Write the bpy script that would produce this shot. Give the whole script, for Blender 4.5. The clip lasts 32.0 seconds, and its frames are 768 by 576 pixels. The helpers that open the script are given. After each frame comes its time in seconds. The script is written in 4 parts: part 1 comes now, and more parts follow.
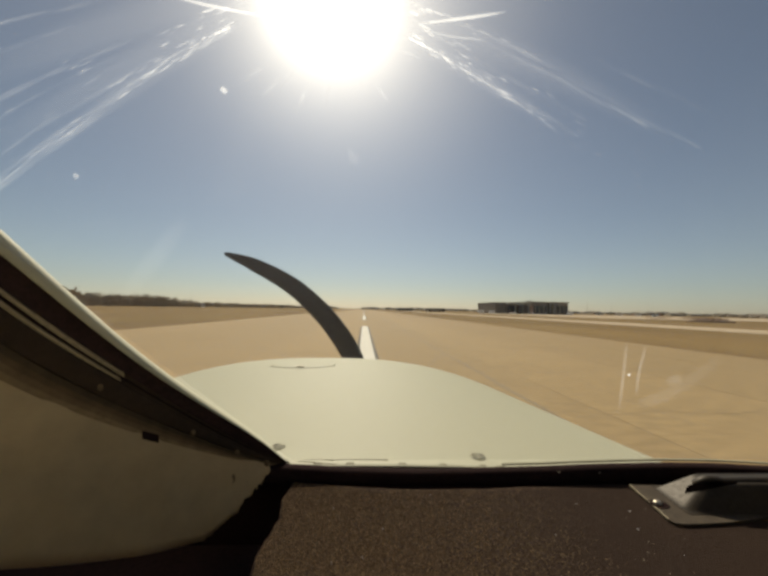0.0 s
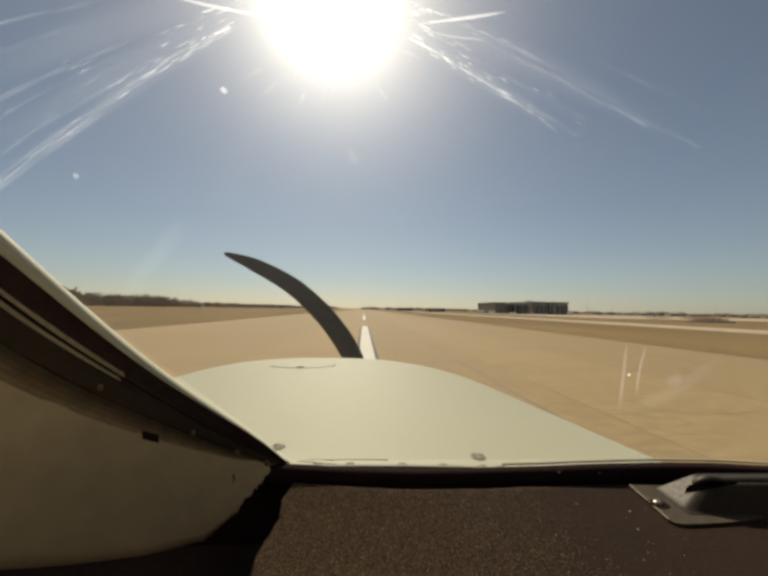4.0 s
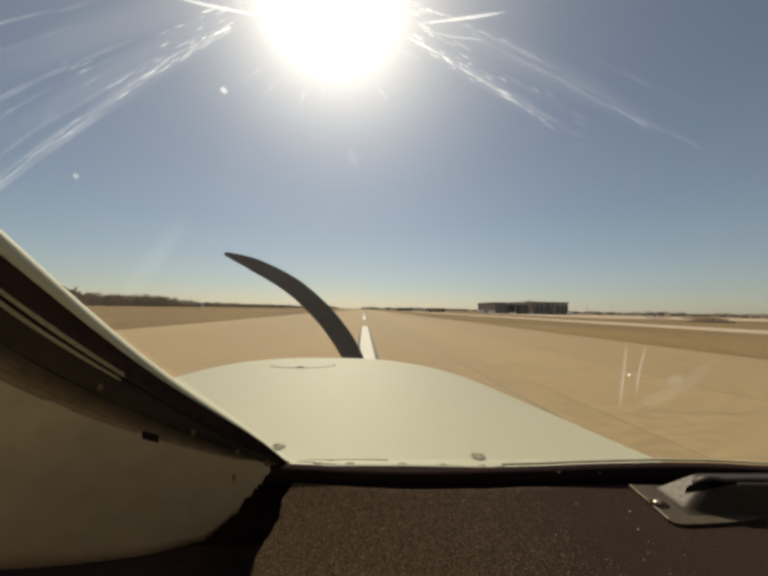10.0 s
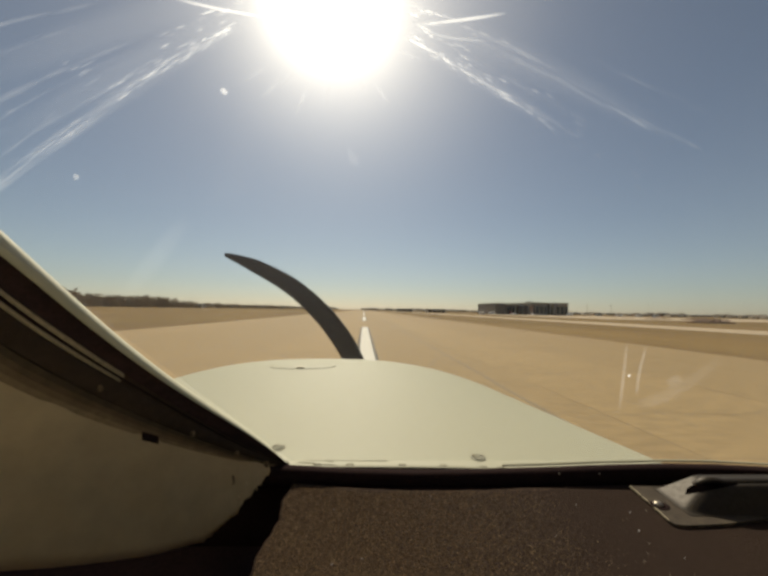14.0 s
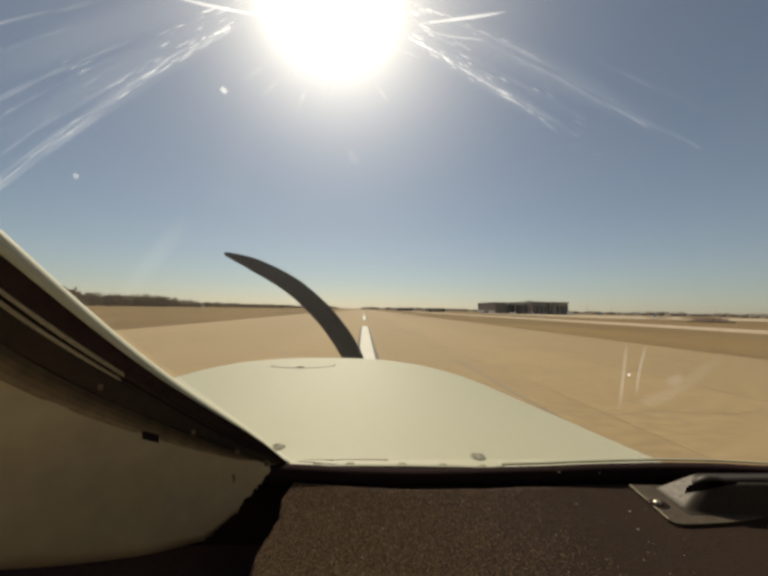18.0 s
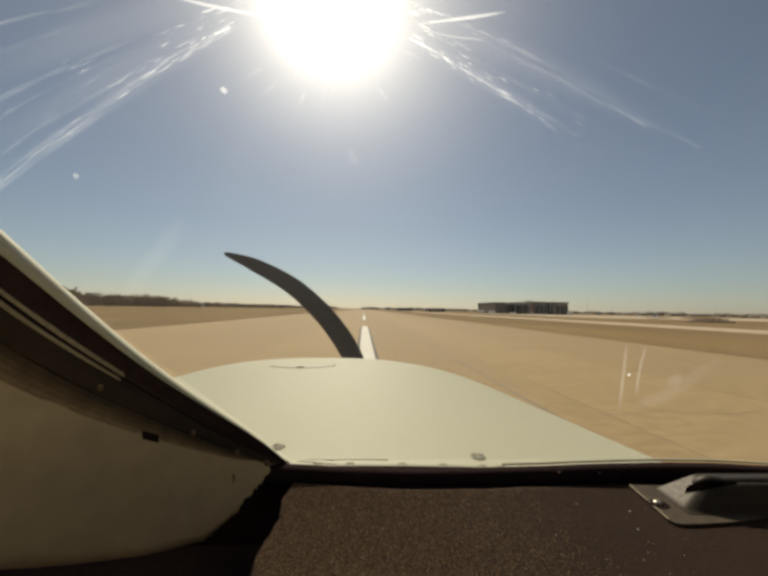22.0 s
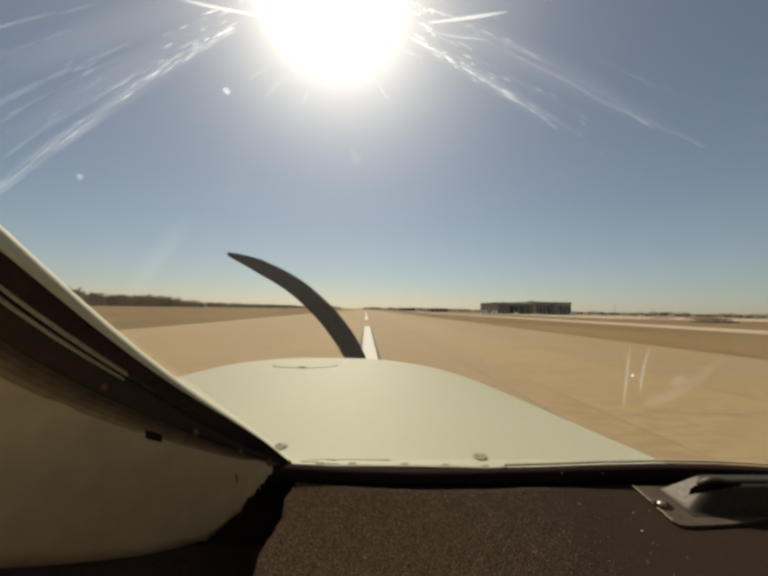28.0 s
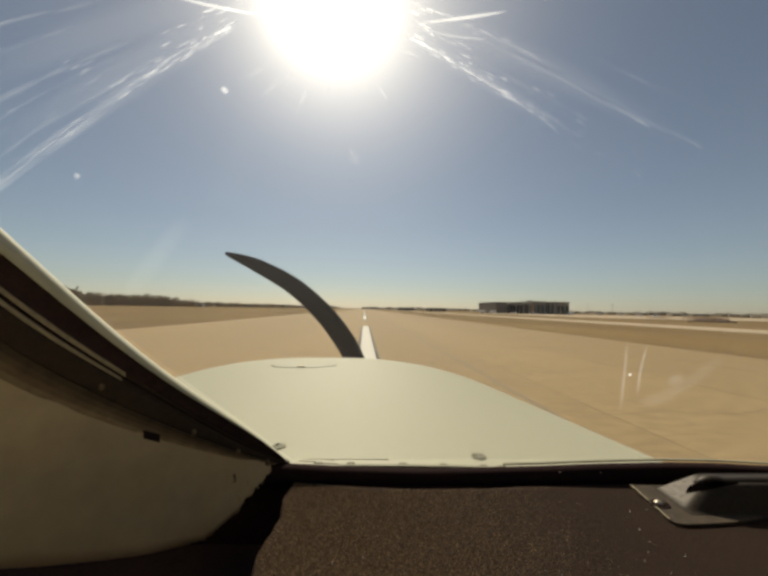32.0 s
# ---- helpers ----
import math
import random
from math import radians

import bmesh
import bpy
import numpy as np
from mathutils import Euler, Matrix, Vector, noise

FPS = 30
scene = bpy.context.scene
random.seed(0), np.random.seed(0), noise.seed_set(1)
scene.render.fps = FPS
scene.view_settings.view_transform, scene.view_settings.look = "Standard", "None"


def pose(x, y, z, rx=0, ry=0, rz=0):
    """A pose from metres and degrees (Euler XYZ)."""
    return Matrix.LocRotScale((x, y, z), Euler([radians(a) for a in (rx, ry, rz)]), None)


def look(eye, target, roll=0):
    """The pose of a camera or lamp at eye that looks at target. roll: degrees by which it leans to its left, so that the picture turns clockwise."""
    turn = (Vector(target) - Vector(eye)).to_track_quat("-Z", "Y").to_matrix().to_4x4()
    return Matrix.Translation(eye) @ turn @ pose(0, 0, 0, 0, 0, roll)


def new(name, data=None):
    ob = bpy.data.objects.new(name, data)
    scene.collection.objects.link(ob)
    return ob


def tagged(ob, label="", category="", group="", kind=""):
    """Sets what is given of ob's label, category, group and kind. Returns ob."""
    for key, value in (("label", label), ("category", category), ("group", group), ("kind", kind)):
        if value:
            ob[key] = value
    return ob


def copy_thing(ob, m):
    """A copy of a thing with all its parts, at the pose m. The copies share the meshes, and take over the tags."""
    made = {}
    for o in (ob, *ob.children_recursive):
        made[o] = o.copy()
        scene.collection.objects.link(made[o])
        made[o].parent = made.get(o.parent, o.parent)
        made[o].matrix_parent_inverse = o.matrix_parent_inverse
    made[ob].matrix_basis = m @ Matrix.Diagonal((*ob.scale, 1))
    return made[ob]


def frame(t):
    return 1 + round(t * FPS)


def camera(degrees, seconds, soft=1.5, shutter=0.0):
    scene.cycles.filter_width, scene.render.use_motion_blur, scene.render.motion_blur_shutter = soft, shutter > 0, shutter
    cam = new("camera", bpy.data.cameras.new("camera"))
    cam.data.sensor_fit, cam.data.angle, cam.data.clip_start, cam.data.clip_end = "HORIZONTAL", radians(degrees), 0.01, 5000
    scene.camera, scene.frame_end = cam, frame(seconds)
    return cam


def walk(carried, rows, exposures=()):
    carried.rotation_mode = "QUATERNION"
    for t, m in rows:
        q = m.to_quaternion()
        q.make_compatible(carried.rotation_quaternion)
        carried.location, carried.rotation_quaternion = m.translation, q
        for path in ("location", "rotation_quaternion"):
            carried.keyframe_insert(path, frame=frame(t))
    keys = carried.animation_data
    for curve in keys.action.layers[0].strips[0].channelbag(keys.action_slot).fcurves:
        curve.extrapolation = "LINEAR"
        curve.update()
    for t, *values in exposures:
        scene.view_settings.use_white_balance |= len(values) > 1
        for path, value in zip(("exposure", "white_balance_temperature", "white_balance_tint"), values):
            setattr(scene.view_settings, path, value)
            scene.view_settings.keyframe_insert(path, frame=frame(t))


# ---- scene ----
from mathutils.bvhtree import BVHTree

EXPOSURE = 0.03
DUST, SKY = 0.5, 0.063
HAZES = ((0.0058, 0.43), (0.0066, 0.62), (0.013, 0.92))     # share and roughness of the windshield's fine scratching
# ---- camera ----
# The aircraft's own frame: x right, y ahead, z up, from the camera's mount on the glareshield.
EYE = (0.0, 0.0, 2.0)
PITCH, LEAN, TURN = 3.45, -1.2, -3.35
AIRFRAME = pose(*EYE, PITCH, LEAN, TURN)
cam = camera(95.0, 32.0, soft=3.2)

# seconds, turn left and tilt up against the mount, in degrees
SWAY = [(0.0, 0, 0), (2.5, 0, 0), (4.5, 0, 0), (8.0, 0, 0), (11.0, 0, 0), (11.5, 0, 0.08), (12.0, 0, -0.12), (12.5, 0, 0),
        (13.0, 0, 0.14), (13.5, 0, -0.16), (14.0, 0, 0.14), (14.5, 0, -0.2), (16.5, 0, 0), (19.0, 0, 0), (22.2, 0, 0),
        (22.5, 0.9, 0.1), (22.75, 2.3, 0.2), (23.0, 2.75, 0.26), (23.5, 2.75, 0.5), (24.0, 2.6, 0.25), (24.5, 2.5, 0.27), (25.0, 2.25, 0.38),
        (25.5, 1.9, 0.4), (26.5, 1.1, 0.25), (27.5, 0.45, 0.14), (28.0, 0.38, 0.02), (28.5, 0.27, 0.0), (29.0, 0.16, 0.06),
        (29.5, 0.12, 0.06), (30.0, 0.14, 0.08), (30.5, 0.12, -0.04), (31.0, 0.14, -0.02), (31.5, 0.12, 0.08), (32.0, 0.12, -0.04)]
walk(cam, [(t, AIRFRAME @ pose(0, 0, 0, 90 + up, 0, left)) for t, left, up in SWAY], [(0.0, EXPOSURE, 7000, 7.5), (32.0, EXPOSURE, 7000, 7.5)])

# ---- light ----
SUN_UP, SUN_LEFT = radians(42.2), radians(5.0)
world = bpy.data.worlds.new("sky")
scene.world = world
world.use_nodes = True
wn = world.node_tree.nodes
sky = wn.new("ShaderNodeTexSky")
sky.sky_type, sky.sun_disc = "NISHITA", False
sky.sun_elevation, sky.sun_rotation = SUN_UP, -SUN_LEFT
sky.air_density, sky.dust_density, sky.ozone_density, sky.altitude = 1.0, DUST, 3.0, 300
wn["Background"].inputs["Strength"].default_value = SKY
dry = wn.new("ShaderNodeHueSaturation")
dry.inputs["Saturation"].default_value = 0.78
world.node_tree.links.new(sky.outputs[0], dry.inputs["Color"])
world.node_tree.links.new(dry.outputs[0], wn["Background"].inputs["Color"])
sun = new("sun", bpy.data.lights.new("sun", "SUN"))
sun.data.energy, sun.data.angle, sun.data.color = 4.6, radians(0.53), (1.0, 0.935, 0.82)
toward = Vector((-math.sin(SUN_LEFT) * math.cos(SUN_UP), math.cos(SUN_LEFT) * math.cos(SUN_UP), math.sin(SUN_UP)))
sun.matrix_world = look(toward * 50, (0, 0, 0))


# ---- materials ----
def material(name, a, b=None, rough=0.6, metal=0.0, coarse=1.0, fine=30.0, bump=0.0, depth=0.01, spread=0.5, stretch=(1, 1, 1), vary=0.0, coat=0.0, gloss=0.5, speck=0.55, tint=(1, 1, 1), scuff=0.12):
    """Colour a with b in soft patches, a finer grain over it, and relief. coarse and fine are cycles a metre."""
    m = bpy.data.materials.new(name)
    m.use_nodes = True
    n, link = m.node_tree.nodes, m.node_tree.links.new
    p = n["Principled BSDF"]
    b = b or tuple(c * 0.8 for c in a)
    at = n.new("ShaderNodeTexCoord")
    place = n.new("ShaderNodeMapping")
    place.inputs["Scale"].default_value = stretch
    link(at.outputs["Object"], place.inputs[0])
    big, small = n.new("ShaderNodeTexNoise"), n.new("ShaderNodeTexNoise")
    for tex, scale, detail in ((big, coarse, 6), (small, fine, 4)):
        tex.inputs["Scale"].default_value, tex.inputs["Detail"].default_value = scale, detail
        tex.inputs["Roughness"].default_value = 0.62
        link(place.outputs[0], tex.inputs[0])
    ramp = n.new("ShaderNodeValToRGB")
    ramp.color_ramp.elements[0].position, ramp.color_ramp.elements[1].position = 0.5 - spread * 0.4, 0.5 + spread * 0.4
    ramp.color_ramp.elements[0].color, ramp.color_ramp.elements[1].color = (*a, 1), (*b, 1)
    link(big.outputs[0], ramp.inputs[0])
    grain = n.new("ShaderNodeMix")
    grain.data_type, grain.blend_type = "RGBA", "OVERLAY"
    grain.inputs[0].default_value = speck
    link(ramp.outputs[0], grain.inputs[6])
    link(small.outputs[0], grain.inputs[7])
    colour = grain.outputs[2]
    if vary:
        info, hue = n.new("ShaderNodeObjectInfo"), n.new("ShaderNodeHueSaturation")
        span = n.new("ShaderNodeMapRange")
        span.inputs[3].default_value, span.inputs[4].default_value = 1 - vary, 1 + vary
        link(info.outputs["Random"], span.inputs[0])
        link(span.outputs[0], hue.inputs["Value"])
        link(colour, hue.inputs["Color"])
        colour = hue.outputs[0]
    link(colour, p.inputs["Base Color"])
    wear = n.new("ShaderNodeMapRange")
    wear.inputs[3].default_value, wear.inputs[4].default_value = max(0.02, rough - scuff), min(1, rough + scuff)
    link(small.outputs[0], wear.inputs[0])
    link(wear.outputs[0], p.inputs["Roughness"])
    p.inputs["Metallic"].default_value = metal
    p.inputs["Coat Weight"].default_value = coat
    p.inputs["Specular IOR Level"].default_value = gloss
    p.inputs["Specular Tint"].default_value = (*tint, 1)
    if bump:
        relief = n.new("ShaderNodeBump")
        relief.inputs["Strength"].default_value, relief.inputs["Distance"].default_value = bump, depth
        link(small.outputs[0], relief.inputs["Height"])
        link(relief.outputs[0], p.inputs["Normal"])
    return m


def field_material():
    """Dormant prairie: straw, russet and olive patches at several sizes, with mown streaks along the runway."""
    m = bpy.data.materials.new("dry_grass_ground")
    m.use_nodes = True
    n, link = m.node_tree.nodes, m.node_tree.links.new
    p = n["Principled BSDF"]
    at = n.new("ShaderNodeTexCoord")
    last = None
    steps = [(0.006, (1, 1, 1), (0.305, 0.193, 0.065), (0.215, 0.132, 0.044)), (0.03, (1, 0.35, 1), (0.170, 0.120, 0.043), None),
             (0.25, (1, 0.2, 1), (0.30, 0.205, 0.083), None), (0.09, (1, 0.15, 1), (0.135, 0.080, 0.034), None), (3.0, (1, 0.6, 1), (0.15, 0.092, 0.038), None)]
    for scale, stretch, a, b in steps:
        place, tex, ramp = n.new("ShaderNodeMapping"), n.new("ShaderNodeTexNoise"), n.new("ShaderNodeValToRGB")
        place.inputs["Scale"].default_value = stretch
        tex.inputs["Scale"].default_value, tex.inputs["Detail"].default_value = scale, 5
        link(at.outputs["Object"], place.inputs[0])
        link(place.outputs[0], tex.inputs[0])
        link(tex.outputs[0], ramp.inputs[0])
        ramp.color_ramp.elements[0].position, ramp.color_ramp.elements[1].position = 0.40, 0.64
        if last is None:
            ramp.color_ramp.elements[0].color, ramp.color_ramp.elements[1].color = (*a, 1), (*b, 1)
            last = ramp.outputs[0]
            continue
        blend = n.new("ShaderNodeMix")
        blend.data_type = "RGBA"
        weak = n.new("ShaderNodeMath")
        weak.operation = "MULTIPLY"
        weak.inputs[1].default_value = 0.6
        link(ramp.outputs[0], weak.inputs[0])
        link(weak.outputs[0], blend.inputs[0])
        link(last, blend.inputs[6])
        blend.inputs[7].default_value = (*a, 1)
        last = blend.outputs[2]
    link(last, p.inputs["Base Color"])
    p.inputs["Roughness"].default_value, p.inputs["Specular IOR Level"].default_value = 0.95, 0.1
    return m


def glass_material():
    """Thin acrylic: clear, faintly hazed by fine scratches, with a weak mirror gloss."""
    m = bpy.data.materials.new("scratched_acrylic")
    m.use_nodes = True
    n, link = m.node_tree.nodes, m.node_tree.links.new
    n.remove(n["Principled BSDF"])
    clear, shine = n.new("ShaderNodeBsdfTransparent"), n.new("ShaderNodeBsdfGlossy")
    clear.inputs[0].default_value = (0.97, 0.97, 0.96, 1)
    hazes = []
    for weight, rough in HAZES:
        haze, one = n.new("ShaderNodeBsdfRefraction"), n.new("ShaderNodeMixShader")
        haze.distribution = "BECKMANN"
        haze.inputs["IOR"].default_value, haze.inputs["Roughness"].default_value = 1.45, rough
        one.inputs[0].default_value = weight
        link((hazes[-1] if hazes else clear).outputs[0], one.inputs[1])
        link(haze.outputs[0], one.inputs[2])
        hazes.append(one)
    shine.inputs["Roughness"].default_value = 0.02
    facing, fres = n.new("ShaderNodeLayerWeight"), n.new("ShaderNodeMapRange")
    facing.inputs[0].default_value = 0.25
    fres.inputs[3].default_value, fres.inputs[4].default_value = 0.004, 0.05
    link(facing.outputs["Facing"], fres.inputs[0])
    two = n.new("ShaderNodeMixShader")
    link(fres.outputs[0], two.inputs[0])
    link(hazes[-1].outputs[0], two.inputs[1])
    link(shine.outputs[0], two.inputs[2])
    link(two.outputs[0], n["Material Output"].inputs["Surface"])
    return m


def scratch_material():
    """A whitened streak in the acrylic: light passes through and scatters. Serves scratches and drawn glare alike."""
    m = bpy.data.materials.new("whitened_scratch_and_glare")
    m.use_nodes = True
    n, link = m.node_tree.nodes, m.node_tree.links.new
    n.remove(n["Principled BSDF"])
    clear, milk, mix = n.new("ShaderNodeBsdfTransparent"), n.new("ShaderNodeBsdfTranslucent"), n.new("ShaderNodeMixShader")
    milk.inputs[0].default_value = (0.9, 0.92, 0.95, 1)
    density = n.new("ShaderNodeAttribute")
    density.attribute_name = "scratch_glare_density"
    link(density.outputs["Fac"], mix.inputs[0])
    link(clear.outputs[0], mix.inputs[1])
    link(milk.outputs[0], mix.inputs[2])
    link(mix.outputs[0], n["Material Output"].inputs["Surface"])
    return m


def fibre_material():
    """Short carpet fibres, every one of its own brown."""
    m = bpy.data.materials.new("carpet_fibre")
    m.use_nodes = True
    n, link = m.node_tree.nodes, m.node_tree.links.new
    geo, ramp = n.new("ShaderNodeNewGeometry"), n.new("ShaderNodeValToRGB")
    ramp.color_ramp.elements[0].color, ramp.color_ramp.elements[1].color = (0.10, 0.062, 0.034, 1), (0.46, 0.32, 0.16, 1)
    mid = ramp.color_ramp.elements.new(0.72)
    mid.color = (0.20, 0.130, 0.068, 1)
    link(geo.outputs["Random Per Island"], ramp.inputs[0])
    link(ramp.outputs[0], n["Principled BSDF"].inputs["Base Color"])
    n["Principled BSDF"].inputs["Roughness"].default_value = 0.6
    n["Principled BSDF"].inputs["Specular IOR Level"].default_value = 0.2
    return m


FIELD = field_material()
GLASS = glass_material()
SCRATCH_GLARE = scratch_material()
PAVING = material("weathered_tan_asphalt", (0.368, 0.253, 0.117), (0.312, 0.214, 0.098), 0.85, gloss=0.2, speck=0.45, coarse=0.45, fine=5, spread=0.6, bump=0.4, stretch=(0.45, 1, 1), vary=0.05)
JOINT = material("tar_filled_joint", (0.32, 0.22, 0.10), rough=0.85, fine=12)
TAR = material("crack_sealing_tar", (0.25, 0.178, 0.092), (0.20, 0.145, 0.076), rough=0.8, coarse=3, fine=30)
APRON = material("pale_concrete_apron", (0.50, 0.39, 0.26), (0.43, 0.335, 0.22), 0.9, gloss=0.2, coarse=0.05, fine=3)
LINE = material("faded_white_marking", (0.74, 0.70, 0.60), (0.62, 0.57, 0.46), 0.85, coarse=0.8, fine=20)
DARKLINE = material("black_marking_border", (0.05, 0.04, 0.028), (0.12, 0.09, 0.055), 0.85, coarse=0.8, fine=20)
YELLOW = material("yellow_marking", (0.62, 0.42, 0.06), (0.5, 0.34, 0.06), 0.85)
COWL = material("cream_enamel", (0.455, 0.432, 0.303), (0.43, 0.408, 0.285), 0.62, gloss=0.18, coarse=3, fine=60, spread=1.0, speck=0.10, scuff=0.06)
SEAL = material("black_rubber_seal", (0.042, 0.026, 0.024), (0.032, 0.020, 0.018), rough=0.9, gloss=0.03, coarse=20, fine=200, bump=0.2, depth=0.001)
VOID = material("unlit_slit", (0.003, 0.002, 0.002), rough=1.0, gloss=0.0)
LINING = material("dark_brown_vinyl", (0.048, 0.032, 0.020), (0.036, 0.024, 0.015), 0.75, gloss=0.15, coarse=9, fine=120, bump=0.1, depth=0.0006)
TRIM = material("tan_vinyl_trim", (0.30, 0.245, 0.145), (0.25, 0.205, 0.12), 0.55, coarse=6, fine=300, bump=0.15, depth=0.0006)
# browns that step the post's shade down to the panel; one also serves caps and flaps
HEM_SHADE_BROWNS = [material("shade_graded_brown", (r, r * 0.72, r * 0.41), (r * 0.8, r * 0.57, r * 0.32), 0.75, gloss=0.15, coarse=9, fine=90) for r in (0.075, 0.115, 0.17, 0.25)]
PANEL = material("aged_cream_vinyl", (0.46, 0.355, 0.20), (0.37, 0.285, 0.162), 0.65, coarse=7, fine=40, spread=0.8, speck=0.2)
HEADLINER = material("pale_cabin_headliner", (0.74, 0.69, 0.58), (0.68, 0.63, 0.52), 0.9, coarse=4, fine=80)
FLECK = fibre_material()
CARPET = material("brown_flocked_carpet", (0.042, 0.027, 0.019), (0.035, 0.0225, 0.016), 1.0, gloss=0.05, coarse=5, fine=900, bump=1.0, depth=0.002)
BLACK = material("matt_black_paint", (0.022, 0.013, 0.012), rough=1.0, gloss=0.02, fine=300)
PLASTIC = material("dark_moulded_plastic", (0.040, 0.032, 0.023), (0.030, 0.024, 0.018), 0.48, gloss=0.15, coarse=20, fine=260, bump=0.08, depth=0.0004, tint=(1.0, 0.85, 0.65))
STEEL = material("worn_steel", (0.40, 0.35, 0.27), rough=0.45, metal=1.0, coarse=60, fine=400)
BLADE = material("matt_dark_propeller_paint", (0.034, 0.027, 0.025), (0.045, 0.036, 0.033), 0.7, gloss=0.2, coarse=5, fine=80)
RUBBER = material("tyre_rubber", (0.03, 0.03, 0.03), rough=0.85)
WHITE = material("white_aircraft_paint", (0.78, 0.77, 0.73), rough=0.35, coarse=1.5, fine=40)
REDPAINT = material("red_stripe_paint", (0.40, 0.05, 0.04), rough=0.35)
HANGAR = material("dark_bronze_cladding", (0.21, 0.17, 0.125), (0.17, 0.136, 0.10), 0.6, coarse=0.1, fine=2, stretch=(6, 6, 0.3))
FASCIA = material("grey_green_metal_fascia", (0.34, 0.31, 0.235), (0.29, 0.265, 0.20), 0.55, coarse=0.2, fine=3)
STONE = material("russet_block_wall", (0.38, 0.24, 0.16), (0.32, 0.20, 0.135), 0.85, coarse=0.3, fine=4)
DARKGLASS = material("tinted_window_glass", (0.03, 0.032, 0.035), rough=0.1, coarse=0.3, fine=3)
BARK = material("grey_brown_bark", (0.115, 0.085, 0.06), (0.075, 0.055, 0.04), 0.95, coarse=2, fine=20, bump=0.4)
TWIG = material("bare_winter_twigs", (0.36, 0.29, 0.19), (0.28, 0.225, 0.145), 0.95, coarse=0.05, fine=2)
CEDAR = material("dark_cedar_foliage", (0.045, 0.05, 0.022), (0.03, 0.035, 0.016), 0.95, coarse=0.8, fine=8)
WOODS = material("distant_winter_woods", (0.18, 0.145, 0.098), (0.23, 0.18, 0.12), 0.95, coarse=0.01, fine=0.3)
STRAW = material("straw_grass_blades", (0.36, 0.25, 0.115), (0.26, 0.17, 0.07), 0.95, coarse=0.2, fine=3)
SOIL = material("reddish_soil", (0.23, 0.125, 0.06), (0.17, 0.10, 0.05), 0.95, coarse=0.2, fine=3, bump=0.5, depth=0.1)
WATER = material("lake_water", (0.075, 0.068, 0.052), (0.06, 0.055, 0.045), 0.14, coarse=0.02, fine=1.2, bump=0.25, depth=0.05)
SCUFF = material("scuffed_plastic_flange", (0.085, 0.066, 0.044), (0.045, 0.034, 0.024), 0.7, gloss=0.12, coarse=45, fine=220, bump=0.2, depth=0.0006)
WORN = material("scuffed_pale_plastic", (0.20, 0.165, 0.115), (0.12, 0.098, 0.068), 0.8, gloss=0.1, coarse=60, fine=300)
POLE = material("galvanised_pole", (0.55, 0.52, 0.45), rough=0.5, metal=0.4, fine=10)


# ---- tools ----
def mesh_of(name, verts, faces, mat, smooth=False):
    me = bpy.data.meshes.new(name)
    me.from_pydata([tuple(v) for v in verts], [], [tuple(f) for f in faces])
    me.materials.append(mat)
    if smooth:
        me.shade_smooth()
    return me


def finish(bm, name, mat, smooth=False):
    bmesh.ops.recalc_face_normals(bm, faces=bm.faces)
    me = bpy.data.meshes.new(name)
    bm.to_mesh(me)
    bm.free()
    me.materials.append(mat)
    if smooth:
        me.shade_smooth()
    return me


def part(name, bm, mat, parent=None, label="", smooth=False):
    """Links a bmesh, or a mesh that is ready, as one object under its thing."""
    ob = new(name, finish(bm, name, mat, smooth) if isinstance(bm, bmesh.types.BMesh) else bm)
    ob.parent = parent
    return tagged(ob, label)


def thing(name, label, category, m=None, group="", kind=""):
    ob = new(name)
    ob.matrix_world = m or Matrix()
    return tagged(ob, label, category, group, kind)


def box(x0, x1, y0, y1, z0, z1, bevel=0.0, bm=None):
    bm = bm or bmesh.new()
    made = bmesh.ops.create_cube(bm, size=1.0, matrix=Matrix.LocRotScale(((x0 + x1) / 2, (y0 + y1) / 2, (z0 + z1) / 2), None, (x1 - x0, y1 - y0, z1 - z0)))
    if bevel:
        edges = list({e for v in made["verts"] for e in v.link_edges})
        bmesh.ops.bevel(bm, geom=edges, offset=bevel, segments=2, affect="EDGES", profile=0.5)
    return bm


def rod(a, b, r0, r1=None, sides=8, bm=None):
    bm = bm or bmesh.new()
    a, b = Vector(a), Vector(b)
    turn = (b - a).to_track_quat("Z", "Y").to_matrix().to_4x4()
    bmesh.ops.create_cone(bm, cap_ends=True, segments=sides, radius1=r0, radius2=r0 if r1 is None else r1, depth=(b - a).length,
                          matrix=Matrix.Translation((a + b) / 2) @ turn)
    return bm


def loft(rings, closed=True, caps=True, bm=None):
    """Skins rings of equal length one after another."""
    bm = bm or bmesh.new()
    rows = [[bm.verts.new(p) for p in ring] for ring in rings]
    count = len(rows[0])
    for lo, hi in zip(rows, rows[1:]):
        for i in range(count if closed else count - 1):
            j = (i + 1) % count
            bm.faces.new((lo[i], lo[j], hi[j], hi[i]))
    if caps and closed:
        bm.faces.new(rows[0])
        bm.faces.new(list(reversed(rows[-1])))
    return bm


